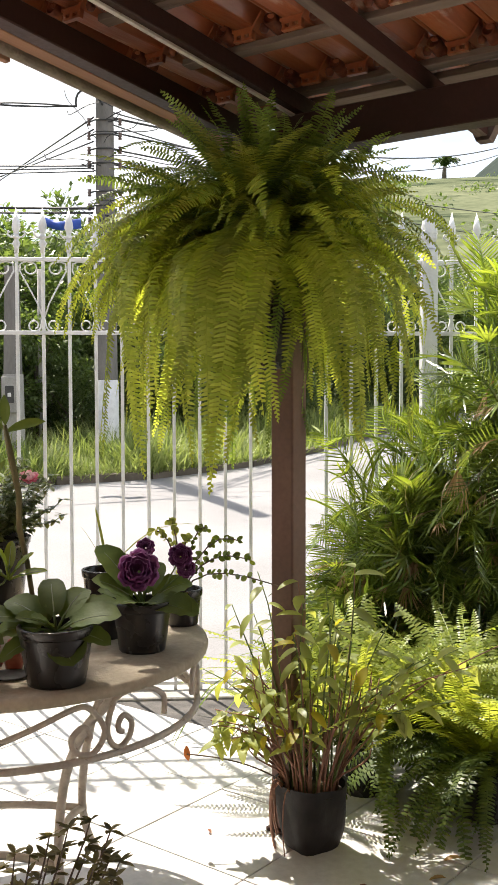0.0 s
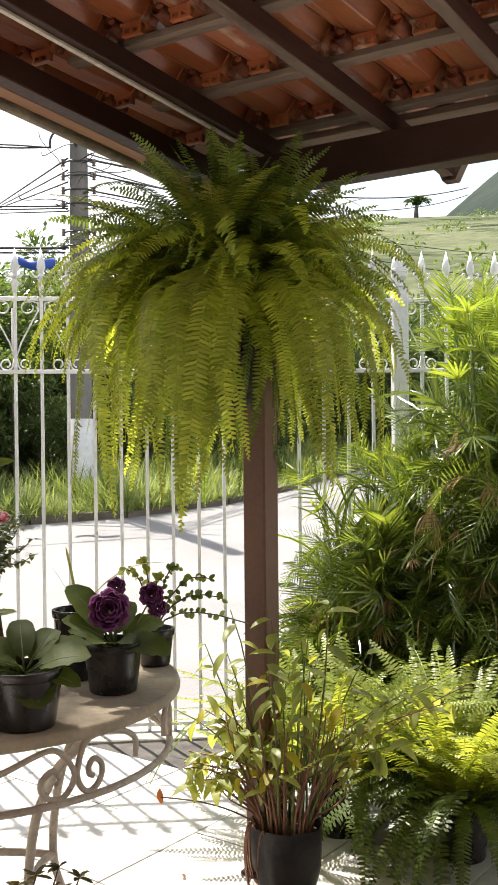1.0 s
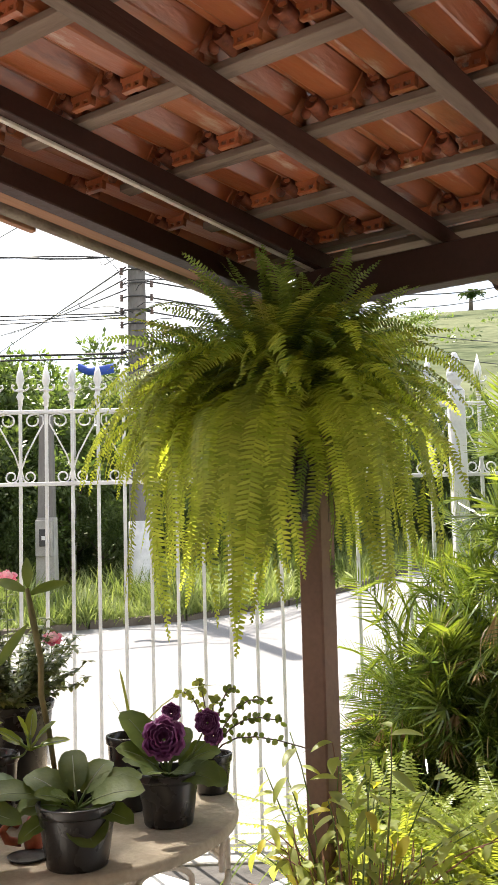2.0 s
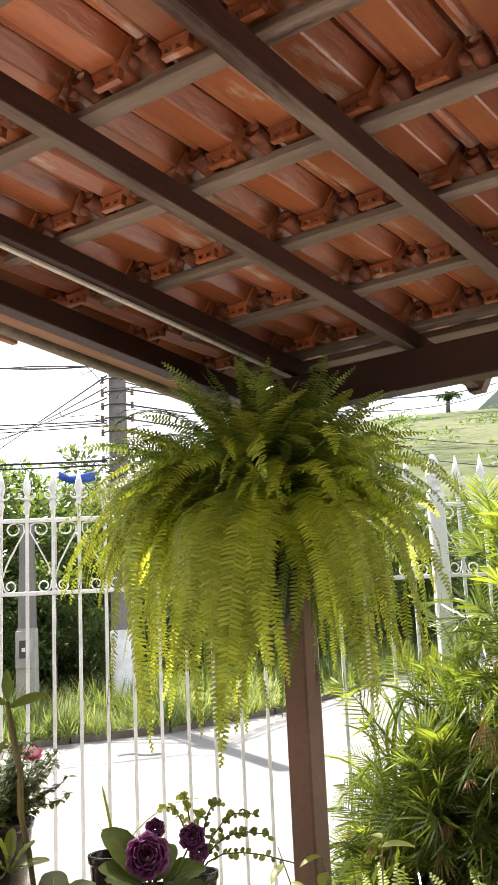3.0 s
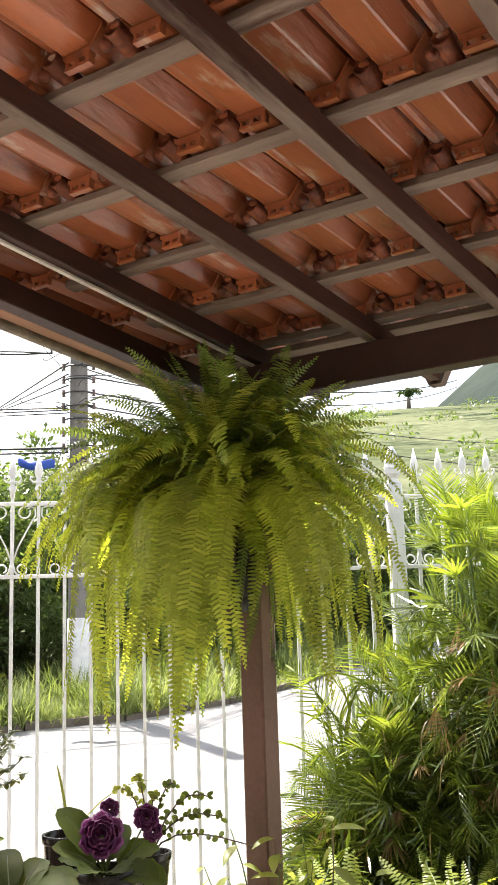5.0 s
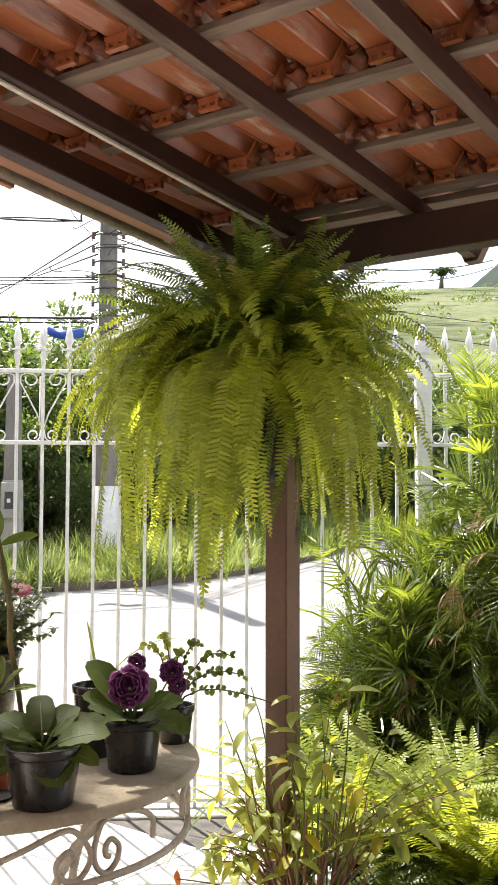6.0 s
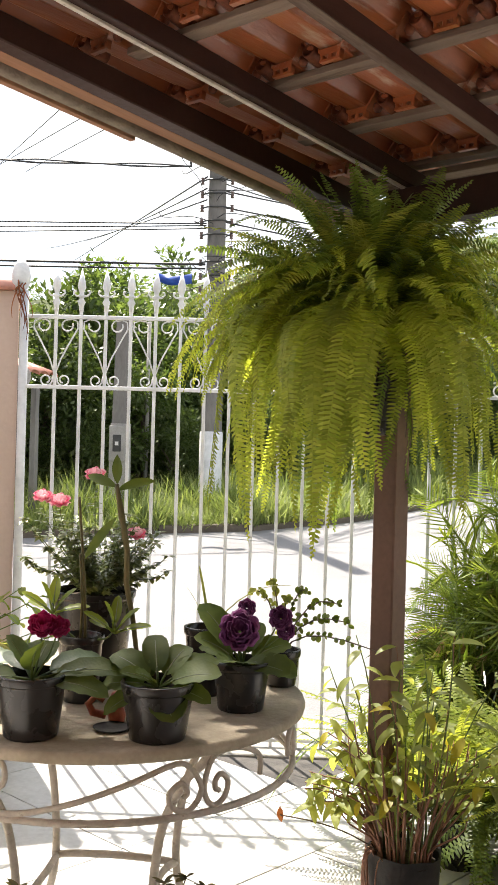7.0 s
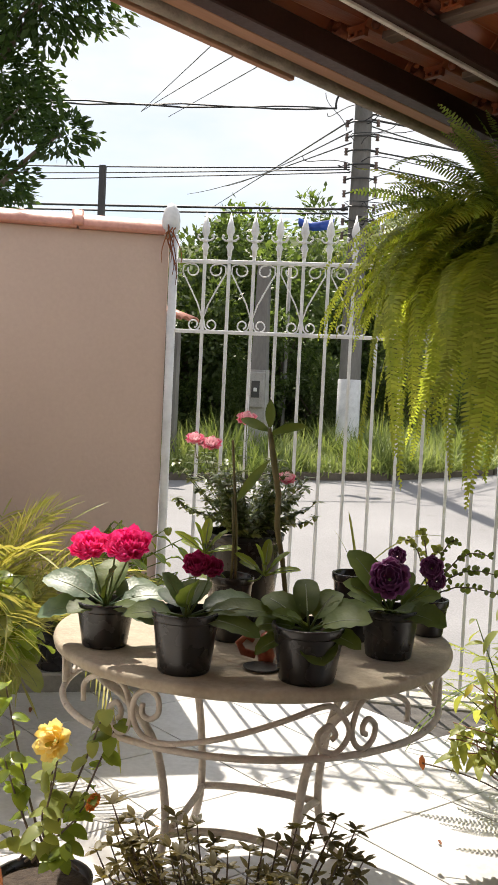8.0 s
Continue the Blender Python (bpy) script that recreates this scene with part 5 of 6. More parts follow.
def build_table():
    table = thing("round_table", "round garden table, worn stone top, cream scrolled iron legs", "table", T_C, 10.0)
    part("tabletop", Shape().lathe([(0.0, T_Z - 0.034), (T_R - 0.012, T_Z - 0.034), (T_R - 0.003, T_Z - 0.028), (T_R, T_Z - 0.014), (T_R - 0.004, T_Z - 0.003), (T_R - 0.012, T_Z), (0.0, T_Z)], sides=72), M_TOP, table, "worn beige stone tabletop")
    R = 0.595

    def on(phi, z, r=R):
        a = radians(phi - 90)
        return Vector((r * math.cos(a), r * math.sin(a), z))

    zr, zt = 0.628, T_Z - 0.034
    part("apron_ring", Shape().tube([on(5 * i, zr) for i in range(73)], 0.0105, 8, False), M_IRON, table, "rusting cream iron ring")
    part("top_ring", Shape().tube([on(5 * i, zt - 0.010, 0.56) for i in range(73)], 0.009, 6, False), M_IRON, table)

    def bar(phi, hand, pts):
        """A bent bar on the apron's cylinder; points are metres along it from phi, and heights."""
        line = smooth_path([Vector((x, 0, z)) for x, z in pts], 4)
        return Shape().tube([on(phi + hand * math.degrees(p.x / R), zt - 1.17 * (zt - p.z)) for p in line], 0.0082, 7)

    over = [(0.214, 0.70), (0.212, 0.745), (0.148, 0.776), (0.079, 0.785), (0.028, 0.772), (0.003, 0.714), (0.014, 0.677), (0.042, 0.662), (0.073, 0.680), (0.082, 0.708), (0.070, 0.725), (0.052, 0.731), (0.038, 0.717), (0.040, 0.700), (0.052, 0.695)]
    sweep = [(0.037, 0.745), (0.037, 0.720), (0.063, 0.713), (0.088, 0.732), (0.083, 0.767), (0.050, 0.780), (0.012, 0.757), (0.003, 0.715), (0.030, 0.675), (0.085, 0.662), (0.170, 0.672), (0.284, 0.698)]
    gap = radians(60) * R
    sweep += [(gap + x, z) for x, z in ((-0.200, 0.738), (-0.095, 0.769), (-0.047, 0.763), (-0.005, 0.707), (-0.040, 0.663), (-0.088, 0.672), (-0.099, 0.704), (-0.067, 0.726), (-0.047, 0.704), (-0.060, 0.692))]
    for k in range(3):
        part("scroll", bar(-30 + 120 * k, 1, sweep), M_IRON, table, "long swept scroll")
        part("scroll", bar(30 + 120 * k, 1, over), M_IRON, table)
        part("scroll", bar(-30 + 120 * k, -1, over), M_IRON, table)
    for phi in (-90, 30 + 60, 210):
        part("strut", Shape().tube([on(phi, zr), on(phi, zr + 0.05, R + 0.004), on(phi, zt, R - 0.01)], 0.009, 6), M_IRON, table)
    tops = {}
    for phi in (35, 125, 215, 305):
        path = smooth_path([on(phi, zt, 0.56), on(phi, 0.73, 0.52), on(phi, 0.65, 0.43), on(phi, 0.50, 0.335), on(phi, 0.33, 0.295), on(phi, 0.20, 0.292), on(phi, 0.09, 0.325), on(phi, 0.004, 0.385)], 4)
        tops[phi] = on(phi, 0.21, 0.290)
        part("leg", Shape().tube(path, 0.0135, 8), M_IRON, table, "chipped cream iron leg")
    for a, b in ((35, 125), (125, 215), (215, 305), (305, 35)):
        p, q = tops[a], tops[b]
        m = (p + q) / 2
        sag = Vector((-m.x * 0.16, -m.y * 0.16, 0.03))
        part("stretcher", Shape().tube(bezier(p, p.lerp(m, 0.5) + sag, q.lerp(m, 0.5) + sag, q, 10), 0.0125, 6), M_IRON, table)
    return table


# ---------------- potted plants ----------------
def pot_thing(name, label, category, x, y, z, r0, r1, h, group="", material=None, pot_label=""):
    plant = thing(name, label, category, (x, y, z), 0, group)
    part("pot", Shape().lathe(pot_shape(r0, r1, h), sides=28), material or M_POT, plant, pot_label)
    part("soil", Shape().lathe([(0.0, h - 0.022), (r1 - 0.006, h - 0.027)], sides=18), M_SOIL, plant)
    return plant


def broad_leaf(plant, base, az, el, length, width, material, droop=0.7, name="leaf", seed=0):
    """A broad velvety leaf on a short stalk."""
    d = arc_way(az, el)
    base = Vector(base)
    stalk = base + d * length * 0.34
    s = Shape().leaf(stalk, d, (0, -0.45, 1), length, width, droop, 0.26, 10, 0.07, 0.95, 0.50)
    mids = [Vector(v) for v in s.v[1:28:3]]
    s.tube([base, base.lerp(stalk, 0.6), stalk + d * 0.01], [0.005, 0.004, 0.0035], 5)
    ob = part(name, s, material, plant)
    part("midrib", Shape().tube(mids, [0.0026 - 0.0002 * i for i in range(len(mids))], 5, False), M_RIB, ob, "pale leaf midrib")
    return ob


def ruffle(plant, at, axis, size, material, layers=4, name="flower", rough=1.0, cup=0.0):
    """A double flower of waved petal shells; cup closes the shells towards a rose."""
    axis = Vector(axis).normalized()
    m = Matrix.Translation(at) @ axis.to_track_quat("Z", "Y").to_matrix().to_4x4()
    s = Shape()
    for k in range(layers):
        open_ = 1.0 - k / (layers + 0.5)
        n, rows = 60, 6
        ph = k * 1.3
        lobes = 5 if k % 2 else 6
        vs = []
        for i in range(rows + 1):
            t = i / rows
            for j in range(n):
                a = 2 * math.pi * j / n
                edge = abs(math.sin(a * lobes / 2 + ph)) ** 0.5
                wave = (edge - 0.75) * 0.34 + math.sin(a * 13 + ph * 2) * 0.06 + math.sin(a * 29 + k) * 0.03
                wave *= rough
                r0 = 0.12 + 0.88 * open_ * t ** 0.8
                r1 = open_ * math.sin(math.pi * (0.08 + 0.60 * t)) * 1.02
                r = size * (r0 * (1 - cup) + r1 * cup) * (1 + wave * t)
                z0 = 0.75 * t ** 1.2 * (1 - 0.75 * open_) + 0.25 * t
                z1 = 0.15 + (0.80 - 0.22 * open_) * t * (0.9 + 0.1 * edge)
                z = size * (z0 * (1 - cup) + z1 * cup + 0.10 * rough * t * math.sin(a * 9 + ph))
                vs.append(m @ Vector((r * math.cos(a), r * math.sin(a), z)))
        s.add(vs, [(i * n + j, i * n + (j + 1) % n, (i + 1) * n + (j + 1) % n, (i + 1) * n + j) for i in range(rows) for j in range(n)])
    return part(name, s, material, plant)


def put_leaf(plant, me, at, way, up, scale=1.0, name="leaf"):
    """A copy of a leaf that was built along +x, set at a place and direction."""
    x = Vector(way).normalized()
    y = Vector(up).cross(x)
    y = y.normalized() if y.length > 1e-3 else x.orthogonal().normalized()
    z = x.cross(y)
    ob = part(name, me, None, plant)
    ob.matrix_basis = Matrix.Translation(at) @ Matrix((x, y, z)).transposed().to_4x4() @ Matrix.Scale(scale, 4)
    return ob


def stem(plant, pts, r=0.003, material=None, name="stem"):
    return part(name, Shape().tube(pts, [r * (1 - 0.4 * i / (len(pts) - 1)) for i in range(len(pts))], 6), material or M_GSTEM, plant)


def build_table_plants():
    z = T_Z + 0.001
    g = "potted plants on the table"
    p = pot_thing("potted_gloxinia", "gloxinia with broad velvety green leaves in black pot", "potted plant", -0.512, 2.586, z, 0.076, 0.096, 0.152, g)
    for az, el, L, w in ((185, 14, 0.13, 0.10), (202, -10, 0.13, 0.07), (165, 40, 0.14, 0.088), (110, 56, 0.15, 0.075), (60, 50, 0.135, 0.08), (20, 36, 0.15, 0.085), (350, 30, 0.145, 0.10), (335, 8, 0.13, 0.07), (300, -16, 0.10, 0.105), (245, 48, 0.085, 0.05), (140, 35, 0.13, 0.09), (222, 40, 0.10, 0.06)):
        broad_leaf(p, (0, 0, 0.130), radians(az), radians(el), L * 0.94, w * 1.0, M_GLOX, 0.75)
    p = pot_thing("potted_gloxinia", "gloxinia with pale veined leaves and maroon flower, black pot", "potted plant", -0.846, 2.543, z, 0.072, 0.09, 0.166, g)
    for az, el, L, w, m in ((172, 6, 0.16, 0.085, M_GLOXL), (200, 12, 0.13, 0.08, M_GLOX), (8, 16, 0.20, 0.085, M_GLOX), (30, 22, 0.16, 0.10, M_GLOXL), (285, 60, 0.12, 0.075, M_GLOX), (90, 40, 0.13, 0.09, M_GLOX), (130, 30, 0.13, 0.09, M_GLOXL), (345, 6, 0.17, 0.08, M_GLOX), (240, 66, 0.11, 0.06, M_GLOXL)):
        broad_leaf(p, (0, 0, 0.145), radians(az), radians(el), L, w, m, 0.6)
    for dx, dy, dz, sz in ((0.02, 0.02, 0.28, 0.042), (0.06, 0.03, 0.275, 0.034)):
        stem(p, [(0, 0, 0.14), (dx * 0.6, dy, 0.21), (dx, dy, dz)], 0.0035)
        ruffle(p, (dx, dy, dz), (0.15, -0.6, 0.6), sz, M_MAROON, 5, "flower", 0.7, 0.6)
    p = pot_thing("potted_gloxinia", "gloxinia with two ruffled magenta flowers in a black pot", "potted plant", -1.142, 2.705, z, 0.066, 0.083, 0.132, g)
    for az, el, L, w, m in ((186, 32, 0.165, 0.115, M_GLOXL), (205, 4, 0.155, 0.105, M_GLOXL), (160, 38, 0.15, 0.11, M_GLOXL), (282, 66, 0.115, 0.075, M_GLOX), (322, 16, 0.12, 0.065, M_GLOX), (12, 24, 0.15, 0.09, M_GLOXL), (48, 30, 0.14, 0.10, M_GLOXL), (238, 12, 0.10, 0.085, M_GLOX), (100, 55, 0.14, 0.10, M_GLOX), (350, 2, 0.13, 0.075, M_GLOXL)):
        broad_leaf(p, (0, 0, 0.112), radians(az), radians(el), L, w, m, 0.65)
    for dx, dy, dz, sz in ((0.075, -0.02, 0.285, 0.070), (-0.05, -0.01, 0.275, 0.062), (0.015, 0.02, 0.285, 0.045)):
        stem(p, [(0, 0, 0.11), (dx * 0.5, dy, 0.19), (dx, dy, dz - 0.01)], 0.004)
        ruffle(p, (dx, dy, dz), (0.05, -0.55, 0.75), sz, M_MAGENTA, 8, "flower", 0.9, 0.35)
    p = pot_thing("potted_gloxinia", "gloxinia with dark purple ruffled flowers in a black pot", "potted plant", -0.325, 2.923, z, 0.068, 0.085, 0.146, g)
    for az, el, L, w in ((176, 62, 0.175, 0.095), (200, 44, 0.13, 0.085), (330, 14, 0.125, 0.105), (300, 30, 0.09, 0.075), (20, 35, 0.13, 0.10), (70, 58, 0.13, 0.09), (120, 60, 0.14, 0.09), (245, 30, 0.09, 0.075), (350, 8, 0.13, 0.11), (160, 30, 0.12, 0.08)):
        broad_leaf(p, (0, 0, 0.125), radians(az), radians(el), L, w, M_GLOX, 0.7)
    for dx, dy, dz, sz in ((0.0, -0.07, 0.240, 0.060), (0.01, 0.02, 0.295, 0.028), (0.115, -0.02, 0.275, 0.036), (0.13, 0.0, 0.235, 0.028)):
        stem(p, [(0, 0, 0.12), (dx * 0.6, dy * 0.6, 0.19), (dx, dy, dz)], 0.0035)
        ruffle(p, (dx, dy, dz), (0.05, -0.85, 0.35), sz, M_PURPLE, 5, "flower", 0.7, 0.92)
    p = pot_thing("potted_succulent", "trailing round-leafed succulent in a small black pot", "potted plant", -0.227, 3.247, z, 0.048, 0.060, 0.118, g)
    rnd = random.Random(4)
    round_leaf, dark_leaf = (Shape().leaf((0, 0, 0), (1, 0, 0), (0, 0, 1), 0.026, 0.021, 0.1, 0.05, 5, 0, 0.9, 0.6).mesh("leaf", m, True) for m in (M_VINE, M_PALM))
    for k, (dx, dy, dz) in enumerate(((0.31, -0.06, 0.135), (0.18, -0.02, 0.275), (0.08, 0.0, 0.31), (0.22, 0.05, 0.20), (-0.05, 0.02, 0.33), (-0.10, 0.0, 0.30), (0.02, -0.05, 0.28))):
        path = bezier((0, 0, 0.1), (dx * 0.15, dy * 0.2, 0.20), (dx * 0.55, dy * 0.7, dz + 0.045), (dx, dy, dz), 16)
        stem(p, path[::3] + [path[-1]], 0.003, M_WOODY)
        for i in range(4, 17):
            for sgn in (-1, 1):
                if rnd.random() < 0.25:
                    continue
                d = Vector((rnd.uniform(-0.8, 0.8), rnd.uniform(-0.8, 0.4), sgn * rnd.uniform(0.2, 0.9))).normalized()
                put_leaf(p, round_leaf if k in (4, 5, 6) else dark_leaf, path[i], d, (rnd.uniform(-1, 1), 1, 0.3), rnd.uniform(0.6, 1.0))
    p = pot_thing("potted_bulb", "bulb with long arching strap leaves in a black pot", "potted plant", -0.455, 3.08, z, 0.055, 0.068, 0.212, g)
    for az, el, L, dr in ((20, 62, 0.36, 1.5), (150, 80, 0.22, 0.5), (200, 70, 0.18, 0.6)):
        part("strap_leaf", Shape().blade((0.01, 0, 0.19), arc_way(radians(az), radians(el)), L, 0.016, dr, 8), M_VINE, p)
    p = pot_thing("potted_rose", "miniature pink rose bush in a large black pot", "potted plant", -0.86, 3.235, z, 0.105, 0.135, 0.29, g)
    rnd = random.Random(9)
    s = Shape()
    for i in range(84):
        az, h = rnd.uniform(0, 6.28), rnd.uniform(0.04, 0.30)
        tip = Vector((0.25 * rnd.uniform(0.3, 1.0) * math.cos(az), 0.2 * math.sin(az), 0.29 + h * 0.8))
        path = bezier((0.03 * math.cos(az), 0.03 * math.sin(az), 0.27), (tip.x * 0.4, tip.y * 0.4, 0.36), (tip.x * 0.8, tip.y * 0.8, tip.z - 0.06), tip, 7)
        stem(p, path, 0.0022, M_GSTEM)
        for q in path[2:]:
            for _ in range(7):
                a = rnd.uniform(0, 6.28)
                s.leaf(q, arc_way(a, rnd.uniform(-0.5, 0.6)), (0, 0, 1), rnd.uniform(0.018, 0.036), 0.017, 0.4, 0.2, 4)
    for dx, dy, dz, sz in ((-0.175, -0.04, 0.59, 0.032), (-0.115, -0.04, 0.575, 0.036), (-0.145, -0.03, 0.58, 0.024), (0.0, -0.03, 0.665, 0.036), (0.145, -0.03, 0.475, 0.032)):
        stem(p, bezier((dx * 0.2, 0, 0.3), (dx * 0.5, 0, 0.42), (dx, dy, dz - 0.1), (dx, dy, dz), 7), 0.0022)
        ruffle(p, (dx, dy, dz), (0.1, -0.5, 0.8), sz, M_PINK, 4)
        for _ in range(14):
            s.leaf((dx, dy, dz - rnd.uniform(0.02, 0.14)), arc_way(rnd.uniform(0, 6.28), 0.2), (0, 0, 1), 0.03, 0.018, 0.4, 0.2, 4)
    tagged(part("foliage", s, M_ROSE, p), kind="stuff")
    p = pot_thing("potted_cutting", "staked cutting with fresh green shoots in a black pot", "potted plant", -0.815, 2.92, z, 0.052, 0.064, 0.20, g)
    part("stake", Shape().tube([(0.02, -0.02, 0.1), (0.018, -0.05, 0.36), (0.0, -0.07, 0.62)], [0.0048, 0.0045, 0.004], 6), M_CANE, p, "mossy stake")
    part("stake", Shape().tube([(0.0, -0.02, 0.1), (0.012, -0.05, 0.30), (0.008, -0.07, 0.45)], [0.0045, 0.0042, 0.004], 6), M_CANE, p, "mossy stake")
    for dx, dz in ((-0.075, 0.27), (0.115, 0.22)):
        stem(p, bezier((0, 0, 0.16), (dx * 0.3, -0.03, 0.22), (dx * 0.9, -0.05, dz - 0.06), (dx, -0.06, dz + 0.03), 8), 0.004)
        for az, el in ((200, 40), (340, 50), (90, 75), (260, 65), (150, 20), (20, 15)):
            broad_leaf(p, (dx, -0.06, dz + 0.0), radians(az), radians(el), 0.085, 0.034, M_PALMY, 0.3)
    p = pot_thing("potted_orchid", "tall orchid cane with few long leaves in clay pot", "potted plant", -0.655, 2.93, z, 0.045, 0.055, 0.13, g, M_RUST)
    part("cane", Shape().tube([(0.02, -0.02, 0.1), (0.0, -0.03, 0.26), (-0.022, -0.03, 0.36), (-0.022, -0.03, 0.46), (-0.045, -0.03, 0.58), (-0.06, -0.03, 0.66)], [0.007, 0.008, 0.009, 0.009, 0.010, 0.006], 8), M_CANE, p, "olive brown jointed orchid cane")
    for az, el, L, dz, dr in ((8, 28, 0.13, 0.64, 0.9), (172, 24, 0.12, 0.65, 0.5), (100, 82, 0.09, 0.66, -0.3), (200, -50, 0.16, 0.56, 0.3)):
        part("leaf", Shape().leaf((-0.058, -0.03, dz), arc_way(radians(az), radians(el)), (0, -1, 0.5), L, 0.032, dr, 0.3, 7, 0, 1.0), M_GLOX, p)
    orn = thing("glazed_ornament", "small red and white glazed ornament", "ornament", (-0.672, 2.70, z), 20)
    part("body", Shape().lathe([(0.0, 0.0), (0.022, 0.002), (0.026, 0.02), (0.018, 0.045), (0.024, 0.06), (0.016, 0.082), (0.0, 0.088)], (0.022, 0, 0), 12), M_RUST, orn)
    part("curl", Shape().tube([(-0.01, 0, 0.02), (-0.045, 0, 0.03), (-0.058, 0, 0.055), (-0.038, 0, 0.075), (-0.016, 0, 0.062)], [0.011, 0.012, 0.011, 0.010, 0.008], 8), M_RUST, orn)
    part("saucer", Shape().lathe([(0.0, 0.0), (0.045, 0.001), (0.052, 0.008), (0.045, 0.006), (0.0, 0.004)], (0.0, -0.07, 0), 16), M_DARKMETAL, orn, "dark chipped saucer")


build_table()
build_table_plants()


# ---------------- plants on the floor ----------------
def build_bag_plant():
    plant = thing("bag_plant", "leggy leafy shrub with pinkish stems in a black nursery bag", "potted plant", (0.203, 3.43, 0.004), -12)
    b = Shape()
    n, rows = 28, 8
    vs = []
    for i in range(rows + 1):
        t = i / rows
        for j in range(n):
            a = 2 * math.pi * j / n
            sq = 1 + 0.10 * math.cos(4 * a)
            r = (0.098 + 0.020 * t) * sq * (1 + 0.03 * math.sin(a * 7 + t * 5)) * (1 - 0.12 * (1 - t) ** 6)
            vs.append((r * math.cos(a), r * math.sin(a), 0.225 * t + 0.006 * math.sin(a * 3) * t))
    b.add(vs, [(i * n + j, i * n + (j + 1) % n, (i + 1) * n + (j + 1) % n, (i + 1) * n + j) for i in range(rows) for j in range(n)])
    b.add([Vector(v) * 0.94 + Vector((0, 0, 0.008)) for v in vs[-n:]] + vs[-n:], [(j, (j + 1) % n, n + (j + 1) % n, n + j) for j in range(n)])
    part("bag", b, M_BAG, plant, "creased black nursery bag")
    part("soil", Shape().lathe([(0.0, 0.205), (0.108, 0.195)], sides=18), M_SOIL, plant)
    rnd = random.Random(17)
    green, yellow = ([Shape().leaf((0, 0, 0), (1, 0, 0), (0, 0, 1), 0.088, 0.030, 0.5 + 0.35 * i, 0.25, 6, 0, 0.8).mesh("leaf", m, True) for i in range(4)] for m in (M_VINE, M_VINEY))
    for i in range(46):
        az = rnd.uniform(0, 6.28)
        sp = rnd.uniform(0.06, 0.40)
        h = rnd.uniform(0.45, 0.98) - 0.5 * max(0, sp - 0.2)
        a = Vector((0.075 * math.cos(az), 0.075 * math.sin(az), 0.19))
        tip = Vector((sp * math.cos(az), sp * 0.55 * math.sin(az), h))
        if i % 7 == 0:
            tip = Vector((0.30 + 0.34 * rnd.random(), -0.08, 0.50 + 0.26 * rnd.random()))
        if i % 6 == 1:
            tip = Vector((-0.22 - 0.14 * rnd.random(), -0.05, 0.34 + 0.36 * rnd.random()))
        path = bezier(a, a + Vector((tip.x * 0.15, tip.y * 0.15, 0.22)), a.lerp(tip, 0.6) + Vector((rnd.uniform(-0.05, 0.05), 0, 0.10)), tip, 12)
        part("stem", Shape().tube(path[::2], [0.0046, 0.0042, 0.0038, 0.0032, 0.0027, 0.0022, 0.0018], 6), M_STEM if i % 2 else M_GSTEM, plant)
        for k in range(4, 13):
            if rnd.random() < (0.9 if k > 6 else 0.35):
                d = arc_way(rnd.uniform(0, 6.28), rnd.uniform(-0.7, 0.45))
                put_leaf(plant, (yellow if rnd.random() < 0.06 else green)[rnd.randrange(4)], path[k], d, (rnd.uniform(-0.3, 0.3), -0.3, 1), rnd.uniform(0.7, 1.35))
    for i in range(40):
        az = rnd.uniform(0, 6.28)
        a = Vector((0.085 * math.cos(az), 0.085 * math.sin(az), 0.19))
        tip = Vector((0.20 * math.cos(az) + rnd.uniform(-0.06, 0.06), 0.10 * math.sin(az), rnd.uniform(0.36, 0.66)))
        part("bare_stem", Shape().tube(bezier(a, a + Vector((0, 0, 0.12)), tip - Vector((0, 0, 0.12)), tip, 6), [0.0045, 0.0043, 0.004, 0.0036, 0.003, 0.0025, 0.002], 5), M_STEM, plant)
    path = bezier((-0.05, -0.02, 0.19), (-0.18, -0.05, 0.30), (-0.32, -0.05, 0.30), (-0.425, -0.08, 0.315), 10)
    tw = part("twig", Shape().tube(path, 0.0028, 5), M_WOODY, plant)
    part("withered_leaf", Shape().leaf(path[-1] + Vector((0, 0, 0.03)), (0.05, 0, -1), (0, -1, 0), 0.06, 0.024, 0.3, 0.4, 5), M_WITHER, tw, "withered red-brown leaf")
    for i in range(14):
        az = rnd.uniform(2.4, 4.4)
        path = bezier((0.10 * math.cos(az), 0.10 * math.sin(az), 0.2), (0.14 * math.cos(az), 0.14 * math.sin(az), 0.3), (0.16 * math.cos(az), 0.16 * math.sin(az), 0.1), (0.13 * math.cos(az), 0.15 * math.sin(az), 0.006), 6)
        part("dry_stem", Shape().tube(path, 0.003, 4), M_STEM, plant)


